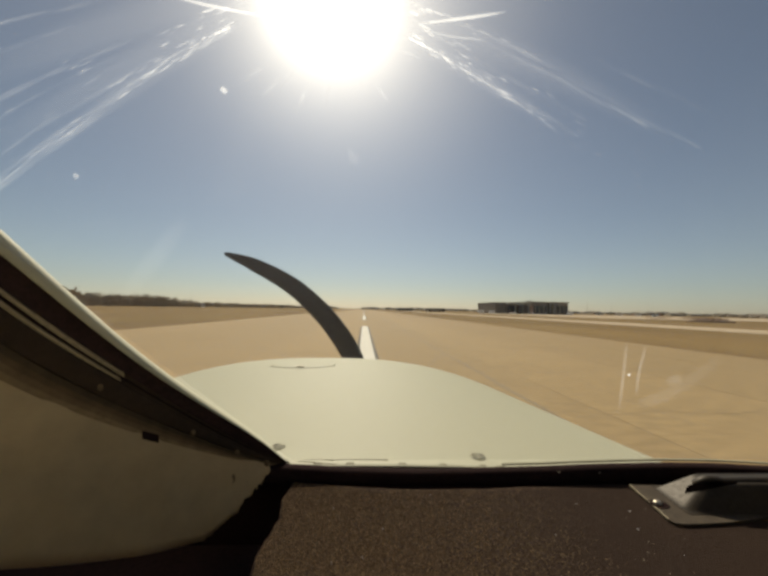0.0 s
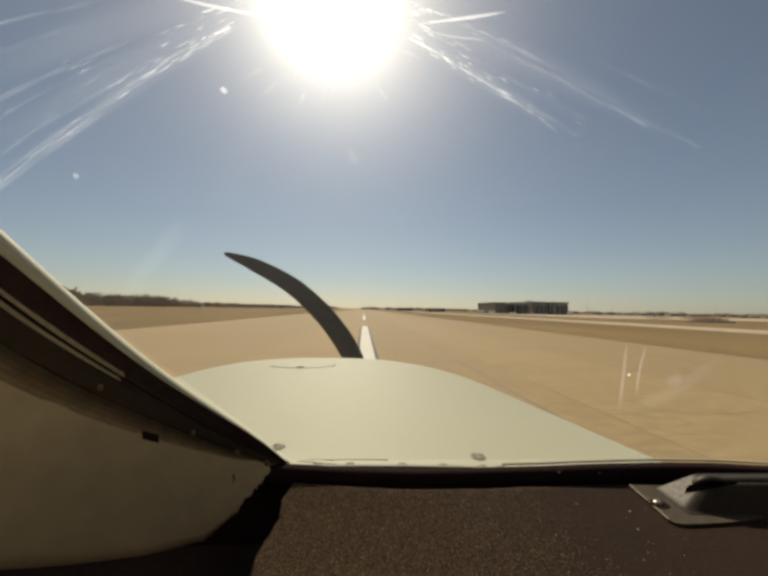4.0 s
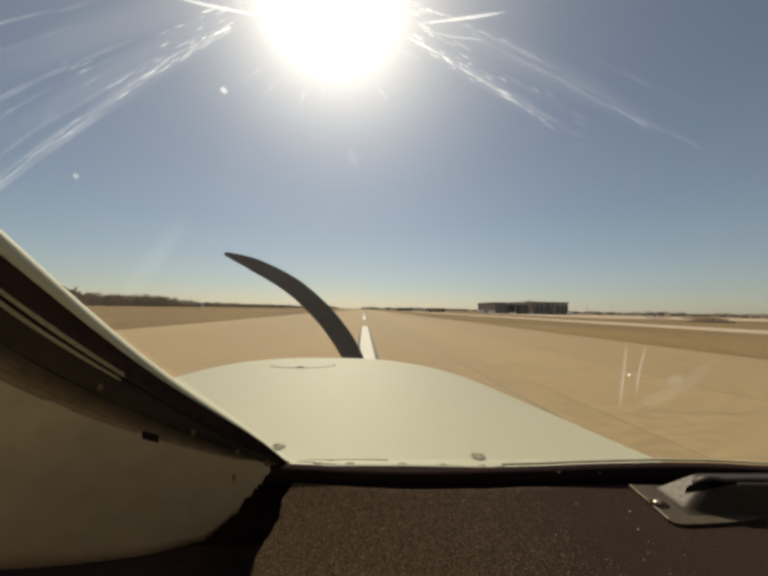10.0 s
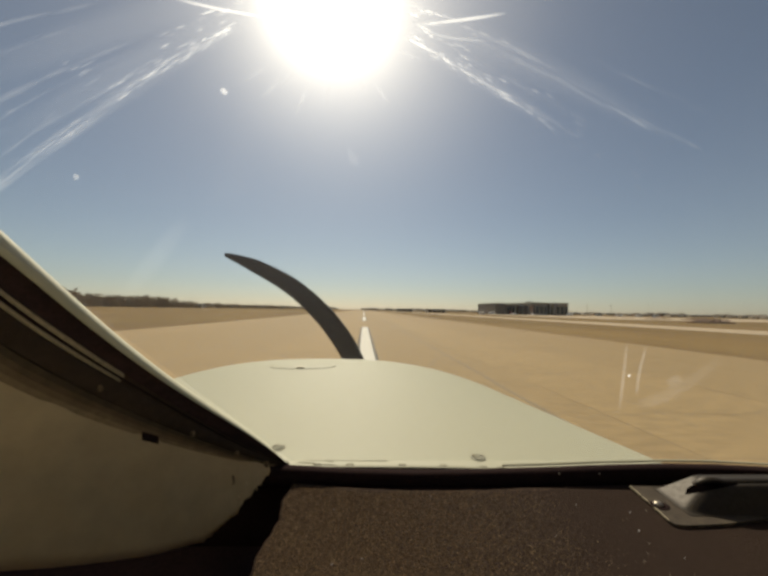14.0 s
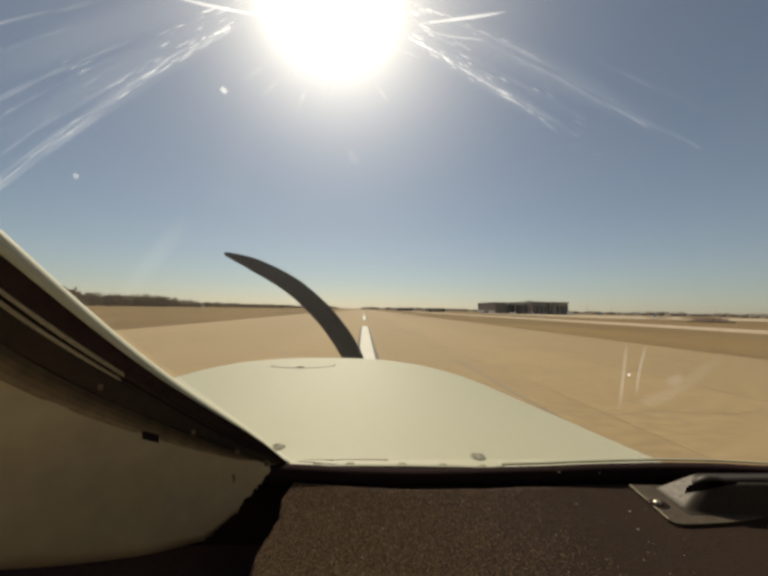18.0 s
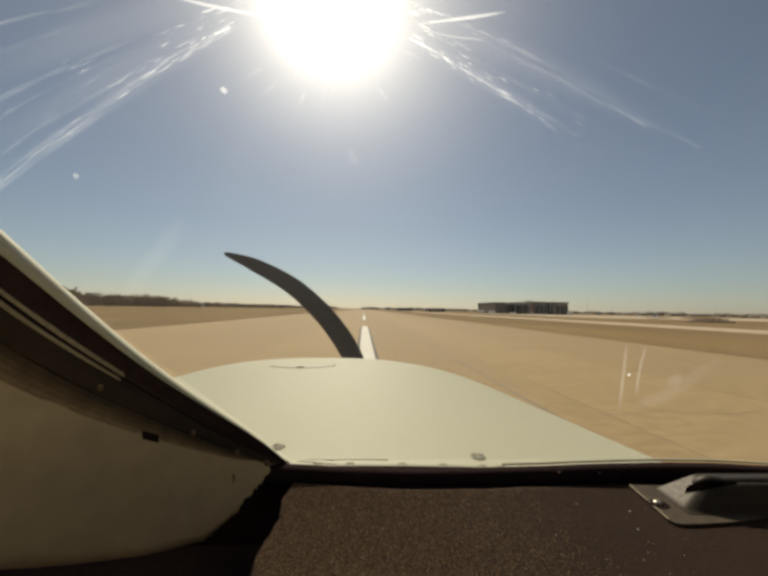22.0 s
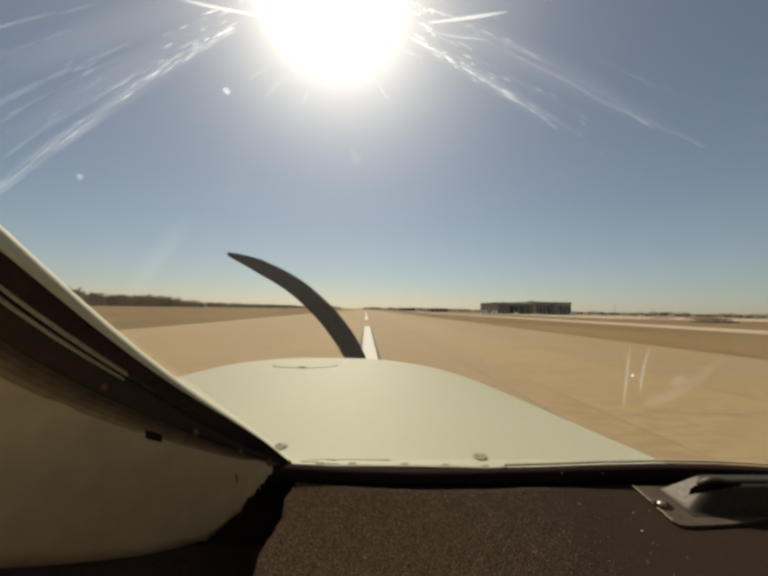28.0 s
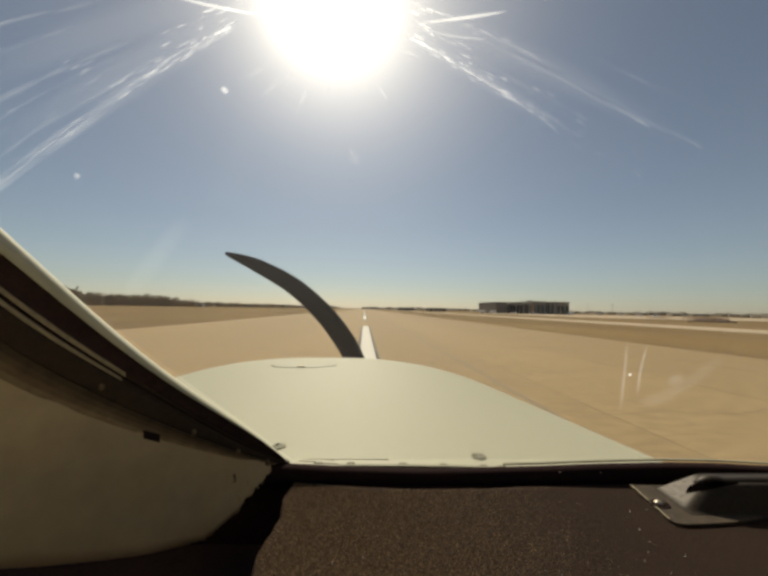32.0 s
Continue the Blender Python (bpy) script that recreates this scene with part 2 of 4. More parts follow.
def sweep(path, profile, up=(0, 0, 1)):
    """A bar of the given cross-section (offsets across, and along up) along a path of points."""
    rings, path, up = [], [Vector(p) for p in path], Vector(up)
    for i, p in enumerate(path):
        along = (path[min(i + 1, len(path) - 1)] - path[max(i - 1, 0)]).normalized()
        side = along.cross(up).normalized()
        top = side.cross(along).normalized()
        rings.append([p + side * a + top * b for a, b in profile])
    return loft(rings)


def bow(a, mid, b, count=10):
    """Points of a smooth arc from a through mid to b."""
    a, mid, b = Vector(a), Vector(mid), Vector(b)
    ctrl = mid * 2 - (a + b) / 2
    return [a * (1 - t) ** 2 + ctrl * 2 * t * (1 - t) + b * t * t for t in (i / (count - 1) for i in range(count))]


def slab(name, x0, x1, y0, y1, z0, z1, mat, parent=None, bevel=0.0):
    return part(name, box(x0, x1, y0, y1, z0, z1, bevel), mat, parent)


# ---- ground ----
def ground_sheet():
    lines = [-6000, -3000, -1500, -900, -500, -250, -120, -60, -25, 25, 60, 120, 250, 500, 900, 1500, 3000, 6000]
    verts = [(x, y, 0.0) for y in lines for x in lines]
    n = len(lines)
    faces = [(j * n + i, j * n + i + 1, (j + 1) * n + i + 1, (j + 1) * n + i) for j in range(n - 1) for i in range(n - 1)]
    ob = new("ground", mesh_of("ground", verts, faces, FIELD))
    return tagged(ob, "wide flat prairie of dormant straw-brown grass", "ground", kind="structure")


ground_sheet()

CENTRE = 0.2                # the runway's centre line
HALF, LANE = 18.4, 4.6
THRESHOLD, FAR_END = -430.0, 1250.0


def build_runway():
    road = thing("runway", "long tan asphalt runway with faded white markings", "runway", kind="structure")
    slab("base_course", CENTRE - HALF, CENTRE + HALF, THRESHOLD, FAR_END, -0.2, 0.036, JOINT, road)
    for i in range(8):
        x = CENTRE - HALF + i * LANE
        for y0, y1 in ((THRESHOLD, -60.0), (-59.97, 300.0), (300.03, FAR_END)):
            slab("paving_lane", x + 0.02, x + LANE - 0.02, y0, y1, 0.0361, 0.04, PAVING, road)
    y = -378.0
    while y < FAR_END - 80:
        start = y + 15.0
        slab("stripe_border", CENTRE - 0.46, CENTRE + 0.46, start - 0.2, start + 36.8, 0.0401, 0.044, DARKLINE, road)
        slab("centre_stripe", CENTRE - 0.32, CENTRE + 0.32, start, start + 36.6, 0.0441, 0.048, LINE, road)
        y += 61.0
    for side in (-1, 1):
        slab("aiming_block", CENTRE + side * 8.2 - 2.7, CENTRE + side * 8.2 + 2.7, -128, -82, 0.0401, 0.045, LINE, road)
        for k in range(4):
            x = CENTRE + side * (2.4 + 4.0 * k)
            slab("threshold_bar", x - 1.1, x + 1.1, THRESHOLD + 6, THRESHOLD + 51, 0.0401, 0.045, LINE, road)
    slab("threshold_line", CENTRE - HALF, CENTRE + HALF, THRESHOLD, THRESHOLD + 1.2, 0.0401, 0.045, LINE, road)
    # tar-sealed cracks that wander over the lanes
    cr = random.Random(17)
    for k in range(26):
        x, y = CENTRE + cr.uniform(-HALF + 1, HALF - 1), cr.uniform(5, 16) if k % 2 else cr.uniform(10, 70)
        a = cr.choice((0.0, 1.57)) + cr.uniform(-0.25, 0.25)
        pts = [(x, y, 0.0405)]
        for j in range(cr.randint(5, 12)):
            a += cr.uniform(-0.3, 0.3)
            x, y = x + 0.55 * math.cos(a), y + 0.55 * math.sin(a)
            if abs(x - CENTRE) > HALF - 0.3:
                break
            pts.append((x, y, 0.0405))
        if len(pts) > 2:
            w = cr.uniform(0.012, 0.03)
            part("tar_crack", sweep(pts, [(-w, -0.004), (w, -0.004), (w * 0.6, 0.002), (-w * 0.6, 0.002)]), TAR, road)
    # long wandering cracks that run with the lanes, and a few that cross them
    for x, y, a, count in ((6.1, 5.5, 1.50, 60), (-6.8, 9.0, 1.62, 70), (10.4, 12.0, 1.50, 60), (3.4, 6.4, 0.25, 18), (4.5, 11.0, 0.12, 22), (-13.0, 16.0, 0.1, 20), (7.0, 19.0, 0.05, 16), (-9.0, 28.0, 0.0, 30), (4.0, 34.0, 0.0, 20)):
        pts = []
        for k in range(count):
            x, y = x + 0.6 * math.cos(a + cr.uniform(-0.35, 0.35)), y + 0.6 * math.sin(a + cr.uniform(-0.35, 0.35))
            if abs(x - CENTRE) < HALF - 0.3:
                pts.append((x, y, 0.0405))
        w = cr.uniform(0.015, 0.035)
        part("tar_crack", sweep(pts, [(-w, -0.004), (w, -0.004), (w * 0.6, 0.002), (-w * 0.6, 0.002)]), TAR, road)
    # a sealed seam beside the wheels' track, worn to a broad dull line
    seam = [(3.72 + 0.004 * k + cr.uniform(-0.03, 0.03), 5.0 + 0.9 * k, 0.0403) for k in range(90)]
    part("tar_seam", sweep(seam, [(-0.075, -0.004), (0.075, -0.004), (0.05, 0.001), (-0.05, 0.001)]), TAR, road)
    # the painted number 17, read by an arriving pilot
    nx, ny = CENTRE - 1.5, THRESHOLD + 63
    slab("digit_one", nx - 2.3, nx - 1.5, ny, ny + 15, 0.0401, 0.045, LINE, road)
    bm = box(nx + 0.6, nx + 5.2, ny + 13.2, ny + 15, 0.0401, 0.045)
    loft([[(nx + 1.6, ny, h), (nx + 2.6, ny, h), (nx + 5.2, ny + 13.2, h), (nx + 4.1, ny + 13.2, h)] for h in (0.0401, 0.045)], bm=bm)
    part("digit_seven", bm, LINE, road)


def flat_shape(name, outline, z, mat, label, category):
    """A paved or wet area with a smooth outline and a real edge."""
    bm = loft([[(x, y, h) for x, y in outline] for h in (-0.1, z)])
    return tagged(new(name, finish(bm, name, mat)), label, category, kind="structure")


def ring_outline(cx, cy, rx, ry, wob, seed, count=60):
    rnd = random.Random(seed)
    waves = [(rnd.uniform(0, 6.28), rnd.uniform(0.3, 1.0) / k) for k in range(2, 8)]
    pts = []
    for i in range(count):
        a = 2 * math.pi * i / count
        r = 1 + wob * sum(h * math.sin((k + 2) * a + s) for k, (s, h) in enumerate(waves))
        pts.append((cx + rx * r * math.cos(a), cy + ry * r * math.sin(a)))
    return pts


build_runway()
flat_shape("taxiway", [(47, -395), (60, -395), (60, 1150), (47, 1150)], 0.03, APRON, "pale concrete taxiway beside the runway", "taxiway")
flat_shape("turn_pad", [(18.8, -425), (60, -427), (84, -418), (86, -404), (72, -398), (61, -380), (60.2, -396), (46.8, -396), (46.5, -380), (40, -396), (18.8, -402)],
           0.026, APRON, "pale concrete turning pad at the runway's end", "pavement")
flat_shape("apron", [(108, 150), (420, 150), (420, 362), (300, 362), (118, 362), (108, 340)], 0.034, APRON, "pale concrete apron before the terminal hall", "pavement")
flat_shape("apron_link", [(60.2, 300), (107.8, 300), (107.8, 322), (60.2, 322)], 0.03, APRON, "pale concrete link between taxiway and apron", "pavement")
flat_shape("lake", ring_outline(-80, -735, 120, 88, 0.10, 4), 0.02, WATER, "brown still lake among dry fields", "lake")


def taxi_markings():
    line = thing("taxiway_marking", "worn yellow taxiway centre line", "marking", kind="structure")
    for k in range(38):
        slab("line_piece", 53.35, 53.65, -380 + 40 * k, -340.2 + 40 * k, 0.0302, 0.034, YELLOW, line)
    hold = thing("hold_marking", "dashed yellow holding line on the pad", "marking", kind="structure")
    for k in range(14):
        slab("dash", 26.0, 26.9, -424 + 1.6 * k, -423.1 + 1.6 * k, 0.0262, 0.030, YELLOW, hold)
        slab("dash", 27.6, 28.5, -424 + 1.6 * k, -423.1 + 1.6 * k, 0.0262, 0.030, YELLOW, hold)


def winding_strip(name, points, width, mat, label, category, seed):
    """A bare track or gully that winds over the field."""
    r = random.Random(seed)
    pts = [Vector((x, y, 0)) for x, y in points]
    line = []
    for a, c in zip(pts, pts[1:]):
        steps = max(2, int((c - a).length / 8))
        line += [a.lerp(c, k / steps) + Vector((r.uniform(-1.5, 1.5), r.uniform(-1.5, 1.5), 0)) for k in range(steps)]
    rows = [[p + Vector((0, 0, 0.012)) + Vector((1, 0, 0)) * s * width * r.uniform(0.8, 1.2) for s in (-0.5, 0.5)] for p in line]
    bm = loft([[(*p[:2], -0.05) for p in row] + [tuple(q) for q in reversed(row)] for row in rows])
    tagged(new(name, finish(bm, name, mat)), label, category, kind="structure")


taxi_markings()
winding_strip("gully", [(30, -560), (60, -600), (110, -630), (150, -700), (170, -760)], 3.0, JOINT, "dry winding gully across the field", "gully", 3)
winding_strip("dirt_track", [(90, -380), (160, -500), (240, -640), (330, -800)], 2.6, APRON, "pale dirt track across the prairie", "track", 5)

# ---- the aircraft that carries the camera ----
plane = thing("light_aircraft", "cream single-engine light aircraft standing on the runway", "aircraft", AIRFRAME)
REAR = 0.4465                      # the cowl's rear edge


def keel(y):
    """The cowl's middle line; the nose points a little left of the mount."""
    return -0.124 - 0.1132 * (y - REAR)


def crown(y):
    """Half width, height of the side, roundness and top of the cowl's cross-section at y."""
    u = (y - REAR) / 0.7535
    return 0.718 - 0.1726 * u, 0.188 + 0.005 * u, 2.93 - 0.38 * u, -0.2262 - 0.37 * max(0.0, y - 1.006) ** 2


def skin(x, y):
    """Height of the cowl's skin."""
    half, tall, power, top = crown(y)
    return top - tall + tall * max(0.0, 1 - abs((x - keel(y)) / half) ** power) ** (1 / power)


RIVET = material("painted_rivet", (0.30, 0.28, 0.19), rough=0.7, gloss=0.2, fine=400)


def build_cowling():
    rings = []
    for y in list(np.linspace(REAR, 1.26, 26)):
        half = crown(y)[0]
        xs = [keel(y) + half * math.sin(u * math.pi / 2) for u in np.linspace(-1, 1, 57)]
        rings.append([(xs[0], y, -0.75)] + [(x, y, skin(x, y)) for x in xs] + [(xs[-1], y, -0.75)])
    # the nose rolls down to the air intakes
    for y, shrink, drop in ((1.285, 0.985, 0.012), (1.30, 0.96, 0.035), (1.305, 0.93, 0.075), (1.30, 0.90, 0.16)):
        last = rings[25]
        rings.append([(keel(y) + (p[0] - keel(1.26)) * shrink, y, max(-0.75, p[2] - drop)) for p in last])
    part("cowling", loft(rings, caps=False), COWL, plane, "smooth cream-painted engine cowling", smooth=True)
    rnd = random.Random(5)
    part("firewall_lining", box(-0.60, 0.62, 0.4448, 0.4462, -0.62, -0.245), BLACK, plane)
    # quarter-turn fasteners with their slots
    for x, y in ((-0.1506, 0.501), (0.1273, 0.479)):
        z, turn = skin(x, y), rnd.uniform(0, 3)
        around = np.linspace(0, 2 * math.pi, 25)
        bm = loft([[(x + r * math.cos(q), y + r * math.sin(q), z + h) for q in around[:-1]] for r, h in ((0.0098, 0.0002), (0.0090, 0.0012), (0.0074, 0.0013), (0.0066, 0.0006))])
        head = part("fastener", bm, COWL, plane, "round quarter-turn fastener", smooth=True)
        part("fastener_groove", sweep([(x + 0.0072 * math.cos(q + turn), y + 0.0072 * math.sin(q + turn), z + 0.0013) for q in around[:20]],
                                      [(-0.0005, 0), (0.0005, 0), (0.0005, 0.0004), (-0.0005, 0.0004)]), SEAL, head)
        part("fastener_rim", sweep([(x + 0.0101 * math.cos(q), y + 0.0101 * math.sin(q), z + 0.0003) for q in around],
                                   [(-0.0005, 0), (0.0005, 0), (0.0005, 0.0005), (-0.0005, 0.0005)]), RIVET, head)
        part("fastener_slot", box(x - 0.0042, x + 0.0042, y - 0.0005, y + 0.0005, z + 0.0007, z + 0.0012), SEAL, head)
    # the rear lip of the cowl, lapped over the windshield base, and its rivets
    lip = [(x, 0.4485 + 0.0012 * math.sin(x * 9) + rnd.uniform(-0.0003, 0.0003), skin(x, 0.4485)) for x in np.linspace(-0.118, 0.345, 40)]
    part("cowl_lip", sweep(lip, [(-0.002, -0.003), (0.002, -0.003), (0.002, 0.0008), (-0.002, 0.0008)]), RIVET, plane)
    for x in (-0.085, -0.042, 0.025, 0.078, 0.128, 0.15, 0.178, 0.2, 0.25, 0.313):
        bm = bmesh.new()
        bmesh.ops.create_uvsphere(bm, u_segments=10, v_segments=5, radius=0.0042, matrix=Matrix.LocRotScale((x + rnd.uniform(-0.002, 0.002), 0.4535, skin(x, 0.4535)), None, (1.3, 0.9, 0.35)))
        part("rivet", bm, RIVET, plane, smooth=True)
    # old sealant smeared along the corner
    for x0, x1, y in ((-0.112, -0.086, 0.4590), (-0.092, -0.060, 0.4545), (-0.078, -0.066, 0.4640), (-0.05, -0.03, 0.4520)):
        rings = []
        for k, u in enumerate(np.linspace(0, 1, 9)):
            x, w = x0 + (x1 - x0) * u, 0.0016 * math.sin(math.pi * (0.05 + 0.9 * u)) * rnd.uniform(0.7, 1.3)
            yy = y - 0.003 * u + rnd.uniform(-0.0003, 0.0003)
            rings.append([(x, yy - w, skin(x, yy) - 0.0003), (x, yy, skin(x, yy) + 0.0007), (x, yy + w, skin(x, yy) - 0.0003)])
        part("sealant_smear", loft(rings), RIVET, plane)
    # the oil door near the nose, a shallow oval panel with its catch
    cx, cy = keel(1.05) - 0.045, 1.035
    door = loft([[(cx + rx * math.cos(a), cy + ry * math.sin(a), skin(cx + rx * math.cos(a), cy + ry * math.sin(a)) + h) for a in np.linspace(0, 2 * math.pi, 36, endpoint=False)]
                 for rx, ry, h in ((0.096, 0.043, -0.002), (0.096, 0.043, 0.0002), (0.088, 0.036, 0.0007))])
    hatch = part("oil_door", door, COWL, plane, smooth=True)
    part("door_gap", sweep([(cx + 0.0985 * math.cos(a), cy + 0.045 * math.sin(a), skin(cx + 0.0985 * math.cos(a), cy + 0.045 * math.sin(a)) - 0.0004) for a in np.linspace(0, 2 * math.pi, 40)],
                           [(-0.0006, 0), (0.0006, 0), (0.0006, 0.0006), (-0.0006, 0.0006)]), COWL, hatch)
    part("door_catch", box(cx - 0.012, cx + 0.010, cy - 0.034, cy - 0.029, skin(cx, cy - 0.03) + 0.0012, skin(cx, cy - 0.03) + 0.0042, 0.0008), STEEL, hatch)
    part("skin_seam", box(-0.105, 0.005, 0.4633, 0.4637, -0.2275, -0.22595), SEAL, plane)


# The windshield post stands over a slanting line of the plan; each edge's height is a curve of t, from the front corner back and up.
FACING = Vector((0.613, -0.790, 0.0))
POST_TOP = (-0.2138, 0.3549, -0.3741, 0.673, -0.335)
POST_CREAM = (-0.2150, 0.3375, -0.3625, 0.6334, -0.3121)
POST_SEAL = (-0.2173, 0.1811, 0.2145, -0.2488, 0.1313)
POST_BEAD = (-0.218, 0.1721, 0.2443, -0.3327, 0.1946)
POST_GROOVE = (-0.2187, 0.1668, 0.2555, -0.3509, 0.2012)
POST_BEAD_LOW = (-0.219, 0.1546, 0.3084, -0.4611, 0.2671)
POST_LINING = (-0.2229, 0.1443, 0.1535, -0.1921, 0.1296)
PANEL_TORN = (-0.203, -0.3847, 0.5752, -0.4784)
PANEL_FOOT = (-0.2804, -0.032, 0.118, -0.0167)


def curve_at(c, t):
    return sum(a * t ** k for k, a in enumerate(c))


def on_post(t, z, proud=0.0):
    return Vector((-0.1285 - 0.2331 * t, 0.445 - 0.181 * t, z)) + FACING * proud


def post_strip(name, mat, upper, lower, bulge, back, label="", begin=-0.03, end=1.02, set_in=0.0, brow=False):
    """A bar of the post between two of its curves, rounded towards the cabin."""
    rings = []
    for t in np.linspace(begin, end, 34):
        hi, lo = curve_at(upper, t), curve_at(lower, t)
        mid, h = (hi + lo) / 2, max(0.0003, (hi - lo) / 2)
        if brow:
            ring = [on_post(t, lo + 2 * h * math.cos(a), bulge * math.sin(a) - set_in) for a in np.linspace(0, math.pi / 2, 9)]
        else:
            ring = [on_post(t, mid + h * math.cos(a), bulge * math.sin(a) - set_in) for a in np.linspace(0, math.pi, 9)]
        rings.append(ring + [on_post(t, lo, -back), on_post(t, hi, -back)])
    return part(name, loft(rings), mat, plane, label, smooth=True)


def build_post():
    post_strip("post_outer_edge", COWL, POST_TOP, POST_CREAM, 0.010, 0.012, "rounded cream-painted outer edge of the post", set_in=0.004, brow=True)
    post_strip("post_seal", SEAL, POST_CREAM, POST_SEAL, 0.0012, 0.006)
    post_strip("post_bead", TRIM, POST_SEAL, POST_BEAD, 0.0014, 0.004, "thin pale trim bead", begin=0.545)
    post_strip("post_fillet", LINING, POST_SEAL, POST_BEAD, 0.0006, 0.004, end=0.545)
    post_strip("post_groove", BLACK, POST_BEAD, POST_GROOVE, 0.0002, 0.006)
    post_strip("post_inner_bead", TRIM, POST_GROOVE, POST_BEAD_LOW, 0.0014, 0.004, "thin pale trim bead", begin=0.555)
    post_strip("post_inner_fillet", LINING, POST_GROOVE, POST_BEAD_LOW, 0.0006, 0.004, end=0.555)
    post_strip("post_lining", LINING, POST_BEAD_LOW, POST_LINING, 0.0025, 0.004, "dark brown vinyl lining under the post")
    # the post's soft shade, painted as brown bands, paler towards the panel
    for k, mat in enumerate(HEM_SHADE_BROWNS):
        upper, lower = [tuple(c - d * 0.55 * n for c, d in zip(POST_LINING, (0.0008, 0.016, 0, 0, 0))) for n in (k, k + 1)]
        post_strip("lining_shade_band", mat, upper, lower, 0.0001, 0.003, "brown band painting the post's soft shade below the lining", set_in=-0.0015 + 0.0002 * k)
    foot = [[on_post(t, z, d) for z, d in ((curve_at(POST_LINING, t) + 0.002, -0.004), (-0.2400, -0.004), (-0.2400, -0.010), (curve_at(POST_LINING, t) + 0.002, -0.010))] for t in (0.0, 0.03, 0.06, 0.11)]
    part("post_foot", loft(foot), SEAL, plane, "black rubber corner of the windshield frame")


def build_side_panel():
    rnd = random.Random(3)
    bm = bmesh.new()
    sheets = []
    stations = list(np.linspace(0.062, 0.31, 46)) + list(np.linspace(0.33, 1.06, 30))
    torn = [sum(noise.noise((t * f, 3.1, 0)) / g for f, g in ((28, 1.0), (75, 1.6), (160, 2.6))) for t in stations]
    for back in (0.0, 0.005):
        rows = []
        for v in range(15):
            q = v / 14
            row = []
            for t, wild in zip(stations, torn):
                top = curve_at(POST_LINING, t) + 0.0008
                foot = curve_at(PANEL_TORN, t) + 0.0062 * wild if t < 0.311 else curve_at(PANEL_FOOT, t)
                foot *= 0.98              # the foot swells towards the cabin
                puff = 0.0025 * math.sin(q * math.pi) + 0.010 * q * q + 0.0016 * noise.noise((t * 9, q * 4, 1.7))
                row.append(bm.verts.new(on_post(t, top + (foot - top) * q, puff - back - 0.001)))
            rows.append(row)
        for lo, hi in zip(rows, rows[1:]):
            for i in range(len(stations) - 1):
                bm.faces.new((lo[i], lo[i + 1], hi[i + 1], hi[i]))
        sheets.append(rows)
    a, b = sheets
    for edge in (0, 14):
        for i in range(len(stations) - 1):
            bm.faces.new((a[edge][i], a[edge][i + 1], b[edge][i + 1], b[edge][i]))
    for v in range(14):
        bm.faces.new((a[v][0], a[v + 1][0], b[v + 1][0], b[v][0]))
    panel = part("side_panel", bm, PANEL, plane, "dull cream vinyl side panel in shade, torn at its front end", smooth=True)
    # a slanting slot pressed into the vinyl
    cut = [on_post(0.4726 + du, -0.1511 + dz, 0.0022) for du, dz in ((-0.024, -0.0085), (0.024, -0.0005), (0.024, 0.0075), (-0.024, -0.0005))]
    part("panel_slot", loft([cut, [p - FACING * 0.004 for p in cut]]), BLACK, panel)
    for t, z, r in ((0.6073, -0.0942, 0.0034), (0.3429, -0.1567, 0.0036), (0.1876, -0.1911, 0.0036), (0.0707, -0.2142, 0.0042)):
        bm = bmesh.new()
        bmesh.ops.create_uvsphere(bm, u_segments=12, v_segments=7, radius=r, matrix=Matrix.LocRotScale(on_post(t, z, 0.0025), None, (0.8, 0.6, 1)))
        part("screw_cap", bm, HEM_SHADE_BROWNS[2], panel, "dull brown plastic screw cap", smooth=True)
    # curled scraps along the torn end
    for t, z, s in ((0.098, -0.2335, 0.005), (0.115, -0.2375, 0.004), (0.172, -0.2475, 0.006), (0.185, -0.2405, 0.004), (0.205, -0.2195, 0.005), (0.155, -0.2290, 0.003), (0.24, -0.2580, 0.005), (0.215, -0.2480, 0.004)):
        rings = []
        for k in range(5):
            u = k / 4
            rings.append([on_post(t + rnd.uniform(-0.002, 0.002) + 0.004 * s_ / 0.005, z + s * (u - 0.5) * 2, 0.0030 + 0.004 * math.sin(u * math.pi) + d) for s_, d in ((-s, 0), (-s, 0.0010), (s * 0.3, 0.0014), (s * 0.3, 0))])
        part("torn_flap", loft(rings), HEM_SHADE_BROWNS[2] if s > 0.0045 else PANEL, panel)


